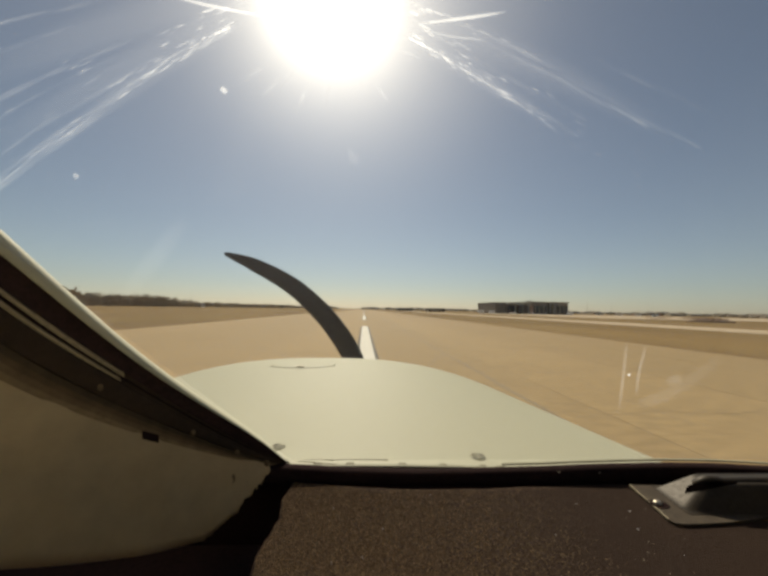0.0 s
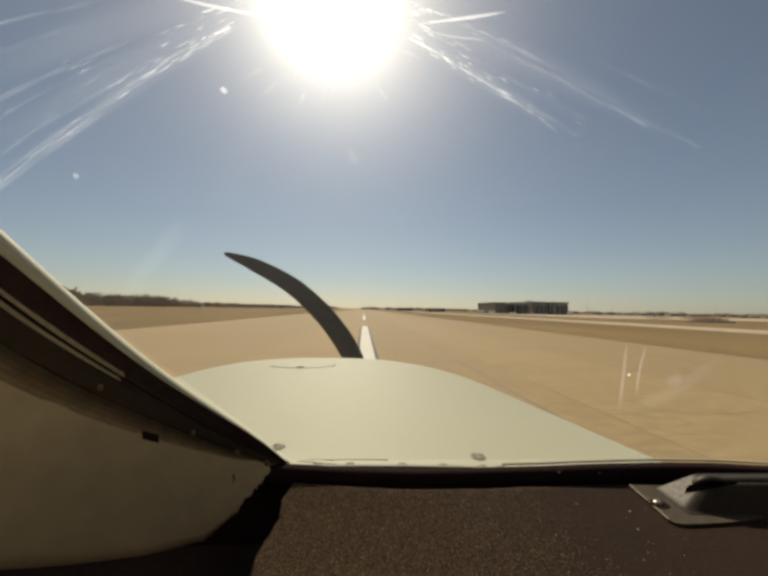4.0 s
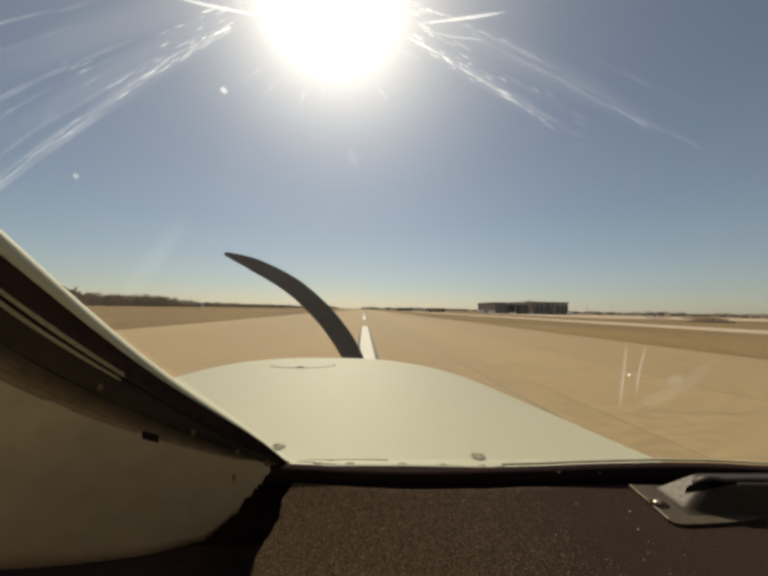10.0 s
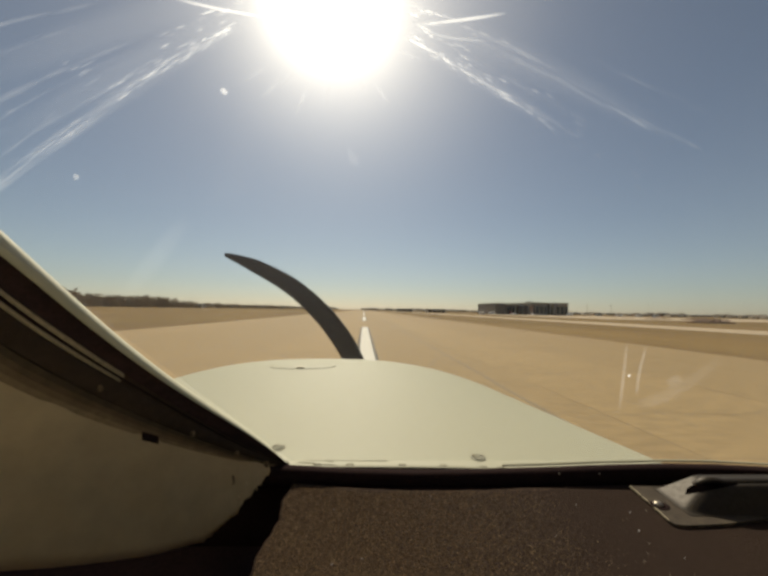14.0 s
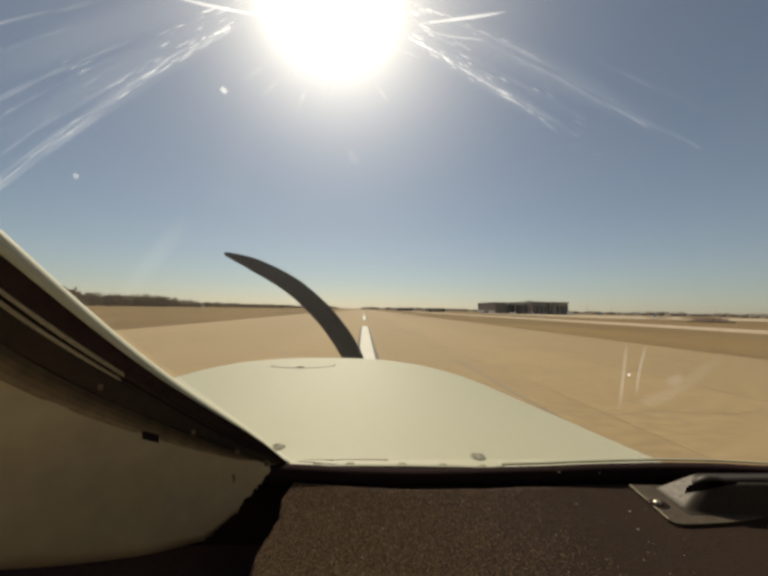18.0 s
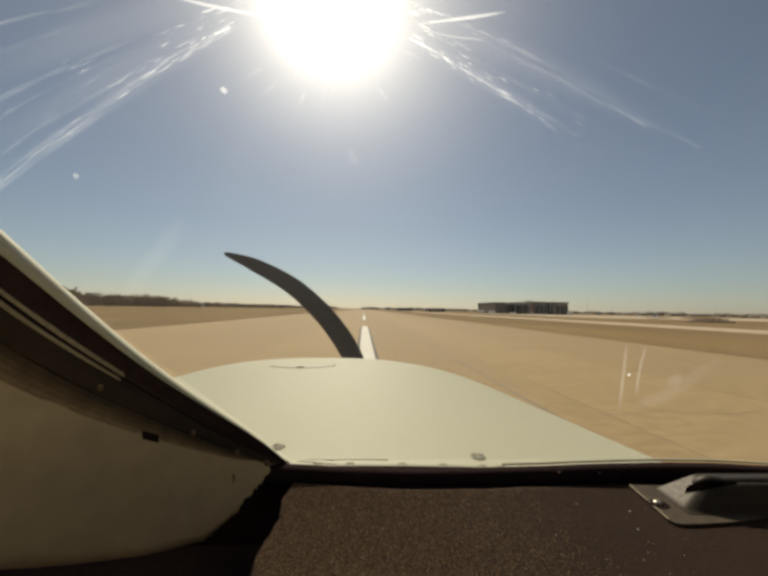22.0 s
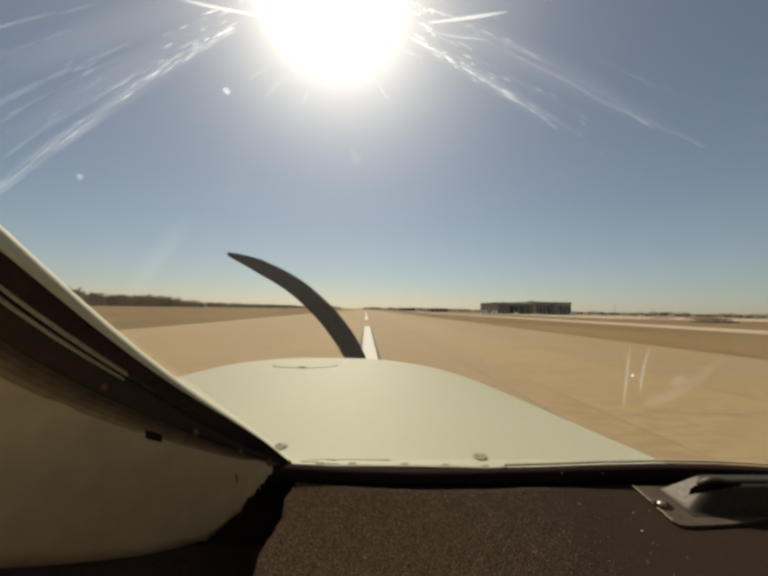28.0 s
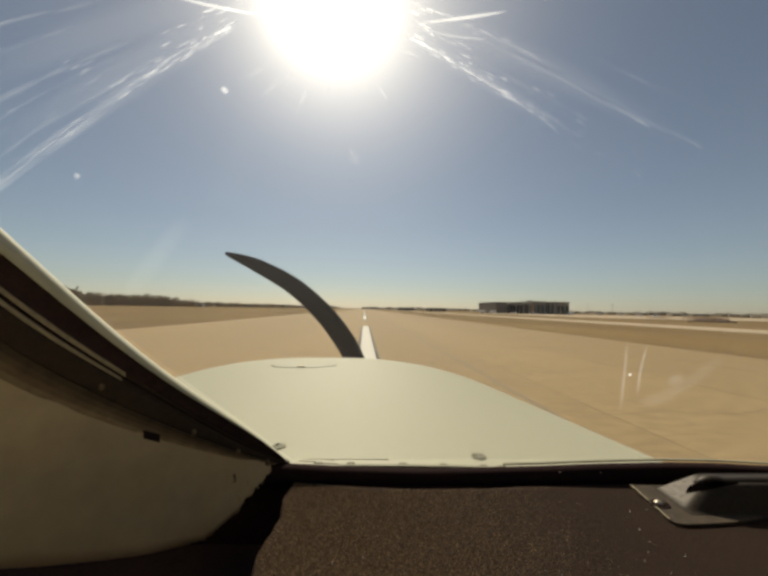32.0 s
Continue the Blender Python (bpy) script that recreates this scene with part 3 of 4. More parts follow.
def build_glareshield():
    rnd = random.Random(8)
    bm = bmesh.new()
    xs = np.linspace(-0.109, 0.494, 62)
    # the cloth was cut by hand: both its edges wander
    far_edge = [0.4268, 0.4225, 0.4165, 0.4112, 0.4108, 0.4120, 0.4180, 0.4225, 0.4230, 0.4230]
    at_x = [-0.109, -0.08, -0.045, 0.0, 0.06, 0.12, 0.20, 0.29, 0.50, 0.80]
    rows = []
    for v in np.linspace(0, 1, 44):
        row = []
        for i, x in enumerate(xs):
            y = 0.10 + v * (np.interp(x, at_x, far_edge) - 0.10)
            side = 0.0022 * math.sin(y * 75) + 0.004 * noise.noise((y * 60, 0.3, 0)) - 0.0010 if i < 3 else 0.0
            fray = 0.0012 * noise.noise((x * 160, 5.5, 0)) if v > 0.97 else 0.0
            lift = 0.0003 * max(0.0, (v - 0.965) / 0.035) * (1 + noise.noise((x * 22, 1.5, 0))) if x < 0 else 0.0
            row.append(bm.verts.new((x + side, y + fray, -0.235 + lift)))
        rows.append(row)
    for lo, hi in zip(rows, rows[1:]):
        for i in range(len(xs) - 1):
            bm.faces.new((lo[i], lo[i + 1], hi[i + 1], hi[i]))
    cloth = bmesh.ops.extrude_face_region(bm, geom=list(bm.faces))
    bmesh.ops.translate(bm, verts=[v for v in cloth["geom"] if isinstance(v, bmesh.types.BMVert)], vec=(0, 0, -0.005))
    shield = part("glareshield_cover", bm, CARPET, plane, "brown flocked glareshield cover", smooth=True)
    part("glareshield_deck", box(-0.104, 0.494, 0.09, 0.43, -0.275, -0.2405, 0.003), BLACK, plane, "black painted deck under the cover")
    # the recess's shade is put into this sheet's near-black colour
    part("side_recess", box(-0.60, -0.1045, 0.09, 0.447, -0.36, -0.325), SEAL, plane, "dark sheet for the shaded recess beside the glareshield")
    # the sill dips in the middle and falls off again towards the right
    sill_x, tops = [-0.20, -0.16, -0.127, -0.05, 0.035, 0.11, 0.196, 0.27, 0.348, 0.4135, 0.487, 0.80], [-0.2260, -0.2200, -0.2198, -0.2240, -0.2262, -0.2252, -0.2229, -0.2200, -0.2182, -0.2191, -0.2229, -0.245]
    sill = [(x, 0.437, np.interp(x, sill_x, tops) - 0.0105) for x in np.linspace(-0.20, 0.494, 50)]
    part("windshield_sill", sweep(sill, [(-0.010, -0.012), (0.009, -0.012), (0.009, 0.0085), (0.006, 0.0105), (-0.004, 0.0105), (-0.010, 0.004)]), BLACK, plane, "black rubber windshield sill", smooth=True)
    edge = [(x, 0.4465, np.interp(x, sill_x, tops) + 0.0008) for x in np.linspace(0.15, 0.494, 30)]
    part("sill_edge", sweep(edge, [(-0.0015, -0.0012), (0.0015, -0.0012), (0.0015, 0.0006), (-0.0015, 0.0006)]), RIVET, plane, "thin olive edge of the windshield base")
    for x in (0.213, 0.262):
        bm = bmesh.new()
        bmesh.ops.create_uvsphere(bm, u_segments=8, v_segments=5, radius=0.0011, matrix=Matrix.Translation((x, 0.4285, -0.2245)))
        part("sill_screw", bm, STEEL, plane, smooth=True)
    # the pile: short stiff fibres that catch the sun
    verts, faces = [], []
    for k in range(190000):
        x, y = rnd.uniform(-0.113, 0.46), rnd.uniform(0.25, 0.426)
        if y > np.interp(x, at_x, far_edge) - 0.0012 or x < -0.1085 + 0.0022 * math.sin(y * 75) + 0.004 * noise.noise((y * 60, 0.3, 0)):
            continue
        if rnd.random() > np.interp(x, (-0.03, 0.08, 0.20, 0.26), (1.0, 0.55, 0.010, 0.0)):          # fewer pale fibres towards the vent: the fading sun glint is put into their number
            continue
        a, h, w = rnd.uniform(0, 6.28), rnd.uniform(0.00025, 0.0008), rnd.uniform(0.0003, 0.0006)
        start = len(verts)
        verts.extend((x + w * math.cos(a + q), y + w * math.sin(a + q), -0.23505) for q in (0, 2.1, 4.2))
        verts.append((x + h * math.cos(a), y + h * math.sin(a), -0.23495 + h))
        faces.extend(((start, start + 1, start + 3), (start + 1, start + 2, start + 3), (start + 2, start, start + 3)))
    tagged(part("carpet_nap", mesh_of("carpet_nap", verts, faces, FLECK), FLECK, shield), kind="stuff")
    # lint and crumbs caught in the pile
    for k in range(46):
        x, y, s = rnd.uniform(-0.10, 0.30), rnd.uniform(0.25, 0.405), rnd.uniform(0.00025, 0.0006)
        bm = bmesh.new()
        bmesh.ops.create_icosphere(bm, subdivisions=1, radius=s, matrix=Matrix.LocRotScale((x, y, -0.2338), None, (1.3, 1, 0.6)))
        part("lint", bm, TRIM if k % 3 else WHITE, shield)
    part("instrument_panel", box(-0.45, 0.494, 0.07, 0.089, -0.75, -0.236, 0.004), BLACK, plane)


def build_vent_cover():
    """The moulded plastic housing on the glareshield: flange, sloping hood with a slit under its lip, and a screw."""
    rnd = random.Random(2)
    outline = [(0.2900, 0.4150), (0.2888, 0.400), (0.2878, 0.384), (0.2868, 0.368), (0.2858, 0.352), (0.2880, 0.3478), (0.2970, 0.3460), (0.322, 0.3472), (0.35, 0.3500), (0.39, 0.3570), (0.49, 0.366), (0.49, 0.4150)]
    hood = part("defroster_cover", loft([[(x + (rnd.uniform(-0.0004, 0.0004) if x < 0.31 else 0), y, z0) for x, y in outline] for z0 in (-0.2348, -0.2328, -0.2322)]), SCUFF, plane,
                "dark grey moulded defroster cover", smooth=False)
    # the hood: a cheek that slopes to the left, a steep front and back, all rounded into one another
    def smooth_min(a, b, k):
        h = max(0.0, min(1.0, 0.5 + 0.5 * (b - a) / k))
        return b + (a - b) * h - k * h * (1 - h)

    bm = bmesh.new()
    grid = []
    for x in np.linspace(0.3128, 0.49, 60):
        row = []
        for y in np.linspace(0.3600, 0.4115, 36):
            cheek, front, back = (x - 0.3136) * 0.66, (y - 0.3600) * 1.75, (0.4100 - y) * 1.9
            h = smooth_min(smooth_min(cheek, front, 0.020), back, 0.005)
            h = smooth_min(h, 0.0238, 0.004)
            h = h if h > 0 else 0.0
            row.append(bm.verts.new((x, y, -0.2326 + h + 0.0009 * math.exp(-h * 900))))
        grid.append(row)
    for a, b in zip(grid, grid[1:]):
        for k in range(len(a) - 1):
            bm.faces.new((a[k], b[k], b[k + 1], a[k + 1]))
    surface = BVHTree.FromBMesh(bm)
    part("hood", bm, PLASTIC, hood, smooth=True)
    path = bow(Vector((0.343, 0.3905, -0.2180)), Vector((0.352, 0.3850, -0.2085)), Vector((0.368, 0.3835, -0.2092)), 12) + [Vector((0.42, 0.3835, -0.2088)), Vector((0.49, 0.3835, -0.2085))]
    part("lip", sweep(path, [(0.0052 * math.cos(a), 0.0030 * math.sin(a)) for a in np.linspace(0, 2 * math.pi, 14, endpoint=False)]), PLASTIC, hood, smooth=True)
    # the slit's inner dark as a black sheet: it curls from the cheek round under the lip and follows the hood's surface
    upper = [Vector(p) for p in ((0.8547, 1, -0.5805), (0.8589, 1, -0.5679), (0.8686, 1, -0.5596), (0.8881, 1, -0.5540), (0.9131, 1, -0.5491), (0.955, 1, -0.5475), (1.02, 1, -0.545))]
    lower = [Vector(p) for p in ((0.8561, 1, -0.5819), (0.863, 1, -0.5805), (0.8742, 1, -0.5791), (0.8909, 1, -0.5763), (0.9103, 1, -0.5735), (0.955, 1, -0.565), (1.02, 1, -0.552))]
    rows = []
    for k in range(len(upper) - 1):
        for f in np.linspace(0, 1, 5)[:-1]:
            row = []
            for g in np.linspace(0, 1, 6):
                way = upper[k].lerp(upper[k + 1], f).lerp(lower[k].lerp(lower[k + 1], f), g).normalized()
                spot = surface.ray_cast(Vector((0, 0, 0)), way)[0]
                row.append(spot - way * 0.0005)
            rows.append(row + [q * 1.004 for q in reversed(row)])
    bm = loft(rows)
    part("air_slot", bm, VOID, hood)
    bm = bmesh.new()
    bmesh.ops.create_uvsphere(bm, u_segments=14, v_segments=8, radius=0.0044, matrix=Matrix.LocRotScale((0.2945, 0.3785, -0.2312), None, (1.1, 1, 0.6)))
    part("cover_screw", bm, STEEL, hood, "shiny dome-headed screw", smooth=True)
    part("screw_well", loft([[(0.2955 + r * 1.15 * math.cos(a), 0.3775 + r * math.sin(a), z) for a in np.linspace(0, 2 * math.pi, 18, endpoint=False)] for r, z in ((0.0082, -0.2324), (0.0078, -0.2316))]), BLACK, hood)
    for u0, u1 in ((0.0, 0.30), (0.33, 0.47), (0.52, 0.97)):
        pts = [(0.2900 - 0.0042 * u + rnd.uniform(-0.0003, 0.0003), 0.4150 - 0.063 * u, -0.2324) for u in np.linspace(u0, u1, 9)]
        part("worn_edge", sweep(pts, [(-0.0009, -0.0005), (0.0009, -0.0005), (0.0009, 0.0005), (-0.0009, 0.0005)]), TRIM, hood, "flange edge worn pale")
    for y0, y1 in ((0.4085, 0.396), (0.394, 0.374), (0.3725, 0.3655)):
        pts = [(0.3142 + 0.0006 * math.sin(v * 300) + (0.002 if v < 0.367 else 0), v, -0.2320) for v in np.linspace(y0, y1, 8)]
        part("worn_crease", sweep(pts, [(-0.0009, -0.0004), (0.0009, -0.0004), (0.0005, 0.0004), (-0.0005, 0.0004)]), WORN, hood, "scuffed pale crease at the foot of the hood")


# the windshield is a flat sheet that leans back: z = RISE - LEANBACK * y
RISE, LEANBACK = 0.38, 1.338


def build_windshield():
    across, thick = Vector((0, LEANBACK, 1)).normalized(), 0.004
    corners = [(-0.118, 0.447), (0.494, 0.447), (0.545, -0.02), (-0.53, -0.02)]
    front = [Vector((x, y, RISE - LEANBACK * y)) for x, y in corners]
    pane = part("windshield", loft([front, [p + across * thick for p in front]]), GLASS, plane, "clear acrylic windshield with fine scratches")
    pane.visible_shadow = False
    # polishing marks: bands of fine scratches, dense in the middle and fading to their sides and ends
    rnd = random.Random(21)
    verts, faces, dense = [], [], []

    def streak(path, wide, strength, taper=0.7):
        """A soft band along a path of slopes (sideways, upward) as seen from the mount."""
        count, start, deep = len(path), len(verts), 0.0015 + rnd.uniform(0, 0.0012)
        for k, (dx, dz) in enumerate(path):
            ax, az = path[max(0, k - 1)]
            bx, bz = path[min(count - 1, k + 1)]
            size = math.hypot(bx - ax, bz - az) or 1.0
            nx, nz = -(bz - az) / size, (bx - ax) / size
            fade = max(0.0, math.sin(math.pi * k / (count - 1))) ** taper
            for s, d in ((-1, 0.0), (-0.35, 0.8), (0.35, 0.8), (1, 0.0)):
                w = wide * (0.55 + 0.45 * fade)
                ex, ez = dx + s * w * nx, dz + s * w * nz
                y = (RISE - deep) / (ez + LEANBACK)
                verts.append((ex * y, y, ez * y))
                dense.append(strength * d * fade)
        for k in range(count - 1):
            for j in range(3):
                i = start + 4 * k + j
                faces.append((i, i + 1, i + 5, i + 4))

    def sweep_left(u, rise):
        """Slopes along a polishing sweep that runs down from the sun to the left; rise lifts it to a neighbouring sweep."""
        return -0.400 - 0.696 * u, 0.752 - 0.369 * u - 0.084 * u * u + rise * (0.3 + 0.9 * u)

    def sweep_right(u, rise):
        return 0.057 + 0.585 * u, 0.718 - 0.327 * u - 0.035 * u * u + rise * (0.6 + 0.6 * u)

    def stroke(side, rise, u0, u1, wide, strength, taper=0.7):
        curve, drift = (sweep_left if side < 0 else sweep_right), rnd.uniform(-0.006, 0.006)
        steps = max(5, int((u1 - u0) * 30))
        streak([curve(u, rise + drift * (u - u0) / (u1 - u0)) for u in np.linspace(u0, u1, steps)], wide, strength, taper)

    # fine sweeps, each made of several strokes that overlap and fade
    for side, rise, u0, u1, wide, strength in ((-1, 0.0, 0.10, 1.08, 0.0055, 0.15), (-1, 0.014, 0.30, 1.1, 0.011, 0.075), (-1, -0.018, 0.55, 1.1, 0.010, 0.06), (-1, 0.035, 0.1, 0.6, 0.006, 0.06),
                                               (-1, 0.065, 0.35, 1.0, 0.008, 0.05), (-1, 0.155, 0.45, 1.05, 0.009, 0.05), (-1, 0.195, 0.45, 1.1, 0.010, 0.075), (-1, 0.375, 0.6, 1.1, 0.011, 0.06), (-1, 0.31, 0.7, 1.1, 0.009, 0.045),
                                               (1, 0.0, 0.02, 0.62, 0.0045, 0.16), (1, 0.010, 0.25, 0.85, 0.006, 0.06), (1, 0.06, 0.2, 0.9, 0.006, 0.035), (1, 0.135, 0.30, 1.2, 0.007, 0.05),
                                               (1, 0.16, 0.20, 0.75, 0.007, 0.06), (1, 0.15, 0.8, 1.45, 0.006, 0.04), (1, 0.23, 0.9, 1.5, 0.007, 0.022)):
        u = u0
        while u < u1:
            reach = rnd.uniform(0.12, 0.34)
            stroke(side, rise + rnd.uniform(-0.004, 0.004), u, min(u1, u + reach), wide * rnd.uniform(0.6, 1.3), strength * rnd.uniform(0.35, 1.2), 0.9)
            u += reach * rnd.uniform(0.45, 0.9)
    # wide veils of fine scratching along the same sweeps
    for side, rise, u0, u1, wide, strength in ((-1, 0.0, -0.1, 1.1, 0.030, 0.05), (-1, 0.09, -0.1, 1.0, 0.055, 0.045), (-1, 0.27, 0.1, 1.1, 0.07, 0.04), (1, 0.0, -0.1, 0.8, 0.030, 0.05), (1, 0.14, -0.1, 1.3, 0.055, 0.035)):
        stroke(side, rise, u0, u1, wide, strength, 1.0)
    # short dashes, thickest near the sun; its forward-scattered glare is put into their strength
    for side, lanes in ((-1, (0.0, 0.0, 0.0, 0.02, 0.04, 0.07, 0.12, 0.17, 0.22)), (1, (0.0, 0.0, 0.0, 0.015, 0.04, 0.08, 0.14, 0.16))):
        for k in range(120):
            u = abs(rnd.gauss(0, 0.42)) - 0.02
            near = math.exp(-2.6 * max(0.0, u))
            stroke(side, rnd.choice(lanes) + rnd.uniform(-0.018, 0.018), u, u + rnd.uniform(0.025, 0.08), rnd.uniform(0.0022, 0.0048), rnd.uniform(0.03, 1.0) ** 2.2 * 0.75 * near + 0.02, 0.8)
    # the rays of the sun's glow, drawn as short radial streaks
    for k in range(40):
        a, r0 = rnd.uniform(0, 2 * math.pi), rnd.uniform(0.17, 0.22)
        r1 = r0 + rnd.uniform(0.03, 0.10)
        streak([(-0.137 + r * math.cos(a) * 1.06, 0.76 + r * math.sin(a)) for r in np.linspace(r0, r1, 6)], rnd.uniform(0.003, 0.009), rnd.uniform(0.03, 0.16), 0.9)
    # bold bands beside the sun, and a wide pale oblique one by the post
    for pts, wide, strength in ((((-0.60, 0.828), (-0.465, 0.796), (-0.33, 0.772)), 0.007, 0.60), (((0.10, 0.752), (0.23, 0.767), (0.35, 0.785)), 0.007, 0.60),
                                (((0.12, 0.735), (0.19, 0.715), (0.30, 0.705)), 0.005, 0.22), (((0.06, 0.715), (0.11, 0.69), (0.18, 0.655)), 0.0045, 0.5),
                                (((-0.56, 0.20), (-0.64, 0.10), (-0.75, -0.03)), 0.035, 0.035),
                                (((-0.465, 0.572), (-0.455, 0.562), (-0.445, 0.553)), 0.011, 0.5), (((-0.885, 0.325), (-0.875, 0.318), (-0.868, 0.312)), 0.010, 0.25), (((-0.10, 0.40), (-0.095, 0.385), (-0.092, 0.37)), 0.006, 0.08), (((-0.085, 0.385), (-0.085, 0.366), (-0.085, 0.348)), 0.020, 0.055),
                                # the vent cover's reflection in the pane, drawn as pale streaks and a dot
                                (((0.690, -0.150), (0.680, -0.25), (0.667, -0.355)), 0.006, 0.11), (((0.748, -0.155), (0.725, -0.24), (0.7185, -0.305)), 0.006, 0.12),
                                (((0.720, -0.312), (0.80, -0.305), (0.97, -0.19)), 0.022, 0.038), (((0.80, -0.266), (0.823, -0.262), (0.85, -0.250)), 0.018, 0.062),
                                (((0.6955, -0.243), (0.6965, -0.247), (0.698, -0.250)), 0.005, 0.8)):
        p, q, r = [Vector((*v, 0)) for v in pts]
        streak([tuple(v[:2]) for v in bow(p, q, r, 9)], wide, strength, 0.6)
    me = mesh_of("scratching", verts, faces, SCRATCH_GLARE)
    layer = me.attributes.new("scratch_glare_density", "FLOAT", "POINT")
    layer.data.foreach_set("value", dense)
    marks = part("scratching", me, SCRATCH_GLARE, pane, "whitened polishing scratches in the acrylic, with drawn sun rays and reflections")
    marks.visible_shadow = False
    tagged(marks, kind="stuff")


def blade_mesh(flip):
    """One propeller blade, swept back along its span, twisted and tapered."""
    spine = [Vector((x, 2.0, z)) for x, z in ((-0.24, -0.80), (-0.15, -0.66), (-0.145, -0.50), (-0.186, -0.380), (-0.252, -0.268), (-0.358, -0.135), (-0.520, 0.010), (-0.730, 0.128), (-0.905, 0.196))]
    chord = (0.05, 0.060, 0.066, 0.068, 0.068, 0.064, 0.056, 0.043, 0.010)
    fine, wide = [], []
    for s in np.linspace(0, 8, 41):
        k = min(7, int(s))
        t, (a, b, d, e) = s - k, [spine[max(0, min(8, k + o))] for o in (-1, 0, 1, 2)]
        fine.append((b * 2 + (d - a) * t + (a * 2 - b * 5 + d * 4 - e) * t ** 2 + (b * 3 - a - d * 3 + e) * t ** 3) / 2)
        wide.append(chord[k] * (1 - t) + chord[k + 1] * t)
    rings = []
    for n, p in enumerate(fine):
        i = n / 5
        along = (fine[min(n + 1, 40)] - fine[max(n - 1, 0)]).normalized()
        side = along.cross(Vector((0, 1, 0))).normalized()
        twist = radians(38 - 3.5 * i)
        flat, up = side * math.cos(twist) + Vector((0, 1, 0)) * math.sin(twist), Vector((0, 1, 0)) * math.cos(twist) - side * math.sin(twist)
        c, h = wide[n] / math.cos(twist) * 0.92, 0.018 - 0.0016 * i
        rings.append([p + flat * c * math.cos(a) + up * h * math.sin(a) for a in np.linspace(0, 2 * math.pi, 16, endpoint=False)])
    bm = loft(rings)
    if flip:
        bmesh.ops.rotate(bm, verts=bm.verts, cent=(-0.25, 2.0, -0.80), matrix=Matrix.Rotation(math.pi, 3, "Y"))
    return bm


def build_propeller():
    rings = [[(-0.25 + r * math.cos(a), y, z + r * 0.8 * math.sin(a)) for a in np.linspace(0, 2 * math.pi, 24, endpoint=False)]
             for y, r, z in ((1.20, 0.42, -0.78), (1.5, 0.40, -0.80), (1.75, 0.33, -0.80), (1.88, 0.18, -0.80))]
    part("nose_bowl", loft(rings), COWL, plane, smooth=True)
    hub = part("propeller", rod((-0.244, 1.86, -0.80), (-0.25, 2.05, -0.80), 0.12, 0.11, 24), BLADE, plane, "dark two-bladed propeller at rest", smooth=False)
    part("spinner", rod((-0.25, 2.05, -0.80), (-0.255, 2.26, -0.80), 0.11, 0.015, 24), COWL, hub, smooth=True)
    for flip in (False, True):
        part("blade", blade_mesh(flip), BLADE, hub, smooth=True)


def cabin_at(u, v, z):
    """A point of the cabin, which lies along the nose's line: u across it, v along it."""
    return (-0.0735 - 0.1132 * v + u, v, z)


def cabin_wall(name, u0, u1, v0, v1, z0, z1, parent):
    bm = loft([[cabin_at(u, v, z) for u, v in ((u0, v0), (u1, v0), (u1, v1), (u0, v1))] for z in (z0, z1)])
    return part(name, bm, HEADLINER, parent)


def build_cabin():
    """The rest of the cabin, plain: it closes the place round the camera."""
    rings = []
    for v in np.linspace(-1.25, -0.02, 7):
        arch = [(u, 0.40 + 0.07 * (1 - (u / 0.645) ** 2)) for u in np.linspace(-0.645, 0.645, 15)]
        rings.append([cabin_at(u, v, z + 0.025) for u, z in arch] + [cabin_at(u, v, z) for u, z in reversed(arch)])
    part("cabin_roof", loft(rings), HEADLINER, plane, "plain pale cabin roof", smooth=False)
    cabin_wall("rear_bulkhead", -0.645, 0.645, -1.28, -1.2501, -0.90, 0.40, plane)
    cabin_wall("cabin_floor", -0.645, 0.645, -1.28, 0.44, -0.95, -0.901, plane)
    for u0, u1 in ((-0.645, -0.62), (0.62, 0.645)):
        side = cabin_wall("cabin_side", u0, u1, -1.25, 0.42, -0.90, -0.10, plane)
        cabin_wall("window_head", u0, u1, -1.25, -0.021, 0.34, 0.399, side)
        for v in (-1.25, -0.55):
            cabin_wall("window_post", u0, u1, v, v + 0.10, -0.099, 0.339, side)
    inv = AIRFRAME.inverted()
    for x, y in ((-0.2, 1.3), (-1.35, -0.6), (1.25, -0.6)):
        foot = inv @ Vector((x, y, 0.24))
        top = Vector((max(-0.5, min(0.5, foot.x)), foot.y, -0.85))
        leg = part("landing_gear_leg", rod(top, foot, 0.04, 0.03), COWL, plane)
        part("wheel", rod(foot + Vector((-0.06, 0, 0)), foot + Vector((0.06, 0, 0)), 0.2, 0.2, 24), RUBBER, leg)


build_cowling()
build_post()
build_side_panel()
build_glareshield()
build_vent_cover()
build_windshield()
build_propeller()
build_cabin()


# ---- trees and woods ----
def prism(verts, faces, a, b, r0, r1, sides=4):
    a, b = Vector(a), Vector(b)
    side = (b - a).orthogonal().normalized()
    other = (b - a).normalized().cross(side)
    start = len(verts)
    for p, r in ((a, r0), (b, r1)):
        for k in range(sides):
            q = 2 * math.pi * k / sides
            verts.append(p + side * r * math.cos(q) + other * r * math.sin(q))
    for k in range(sides):
        j = (k + 1) % sides
        faces.append((start + k, start + j, start + sides + j, start + sides + k))


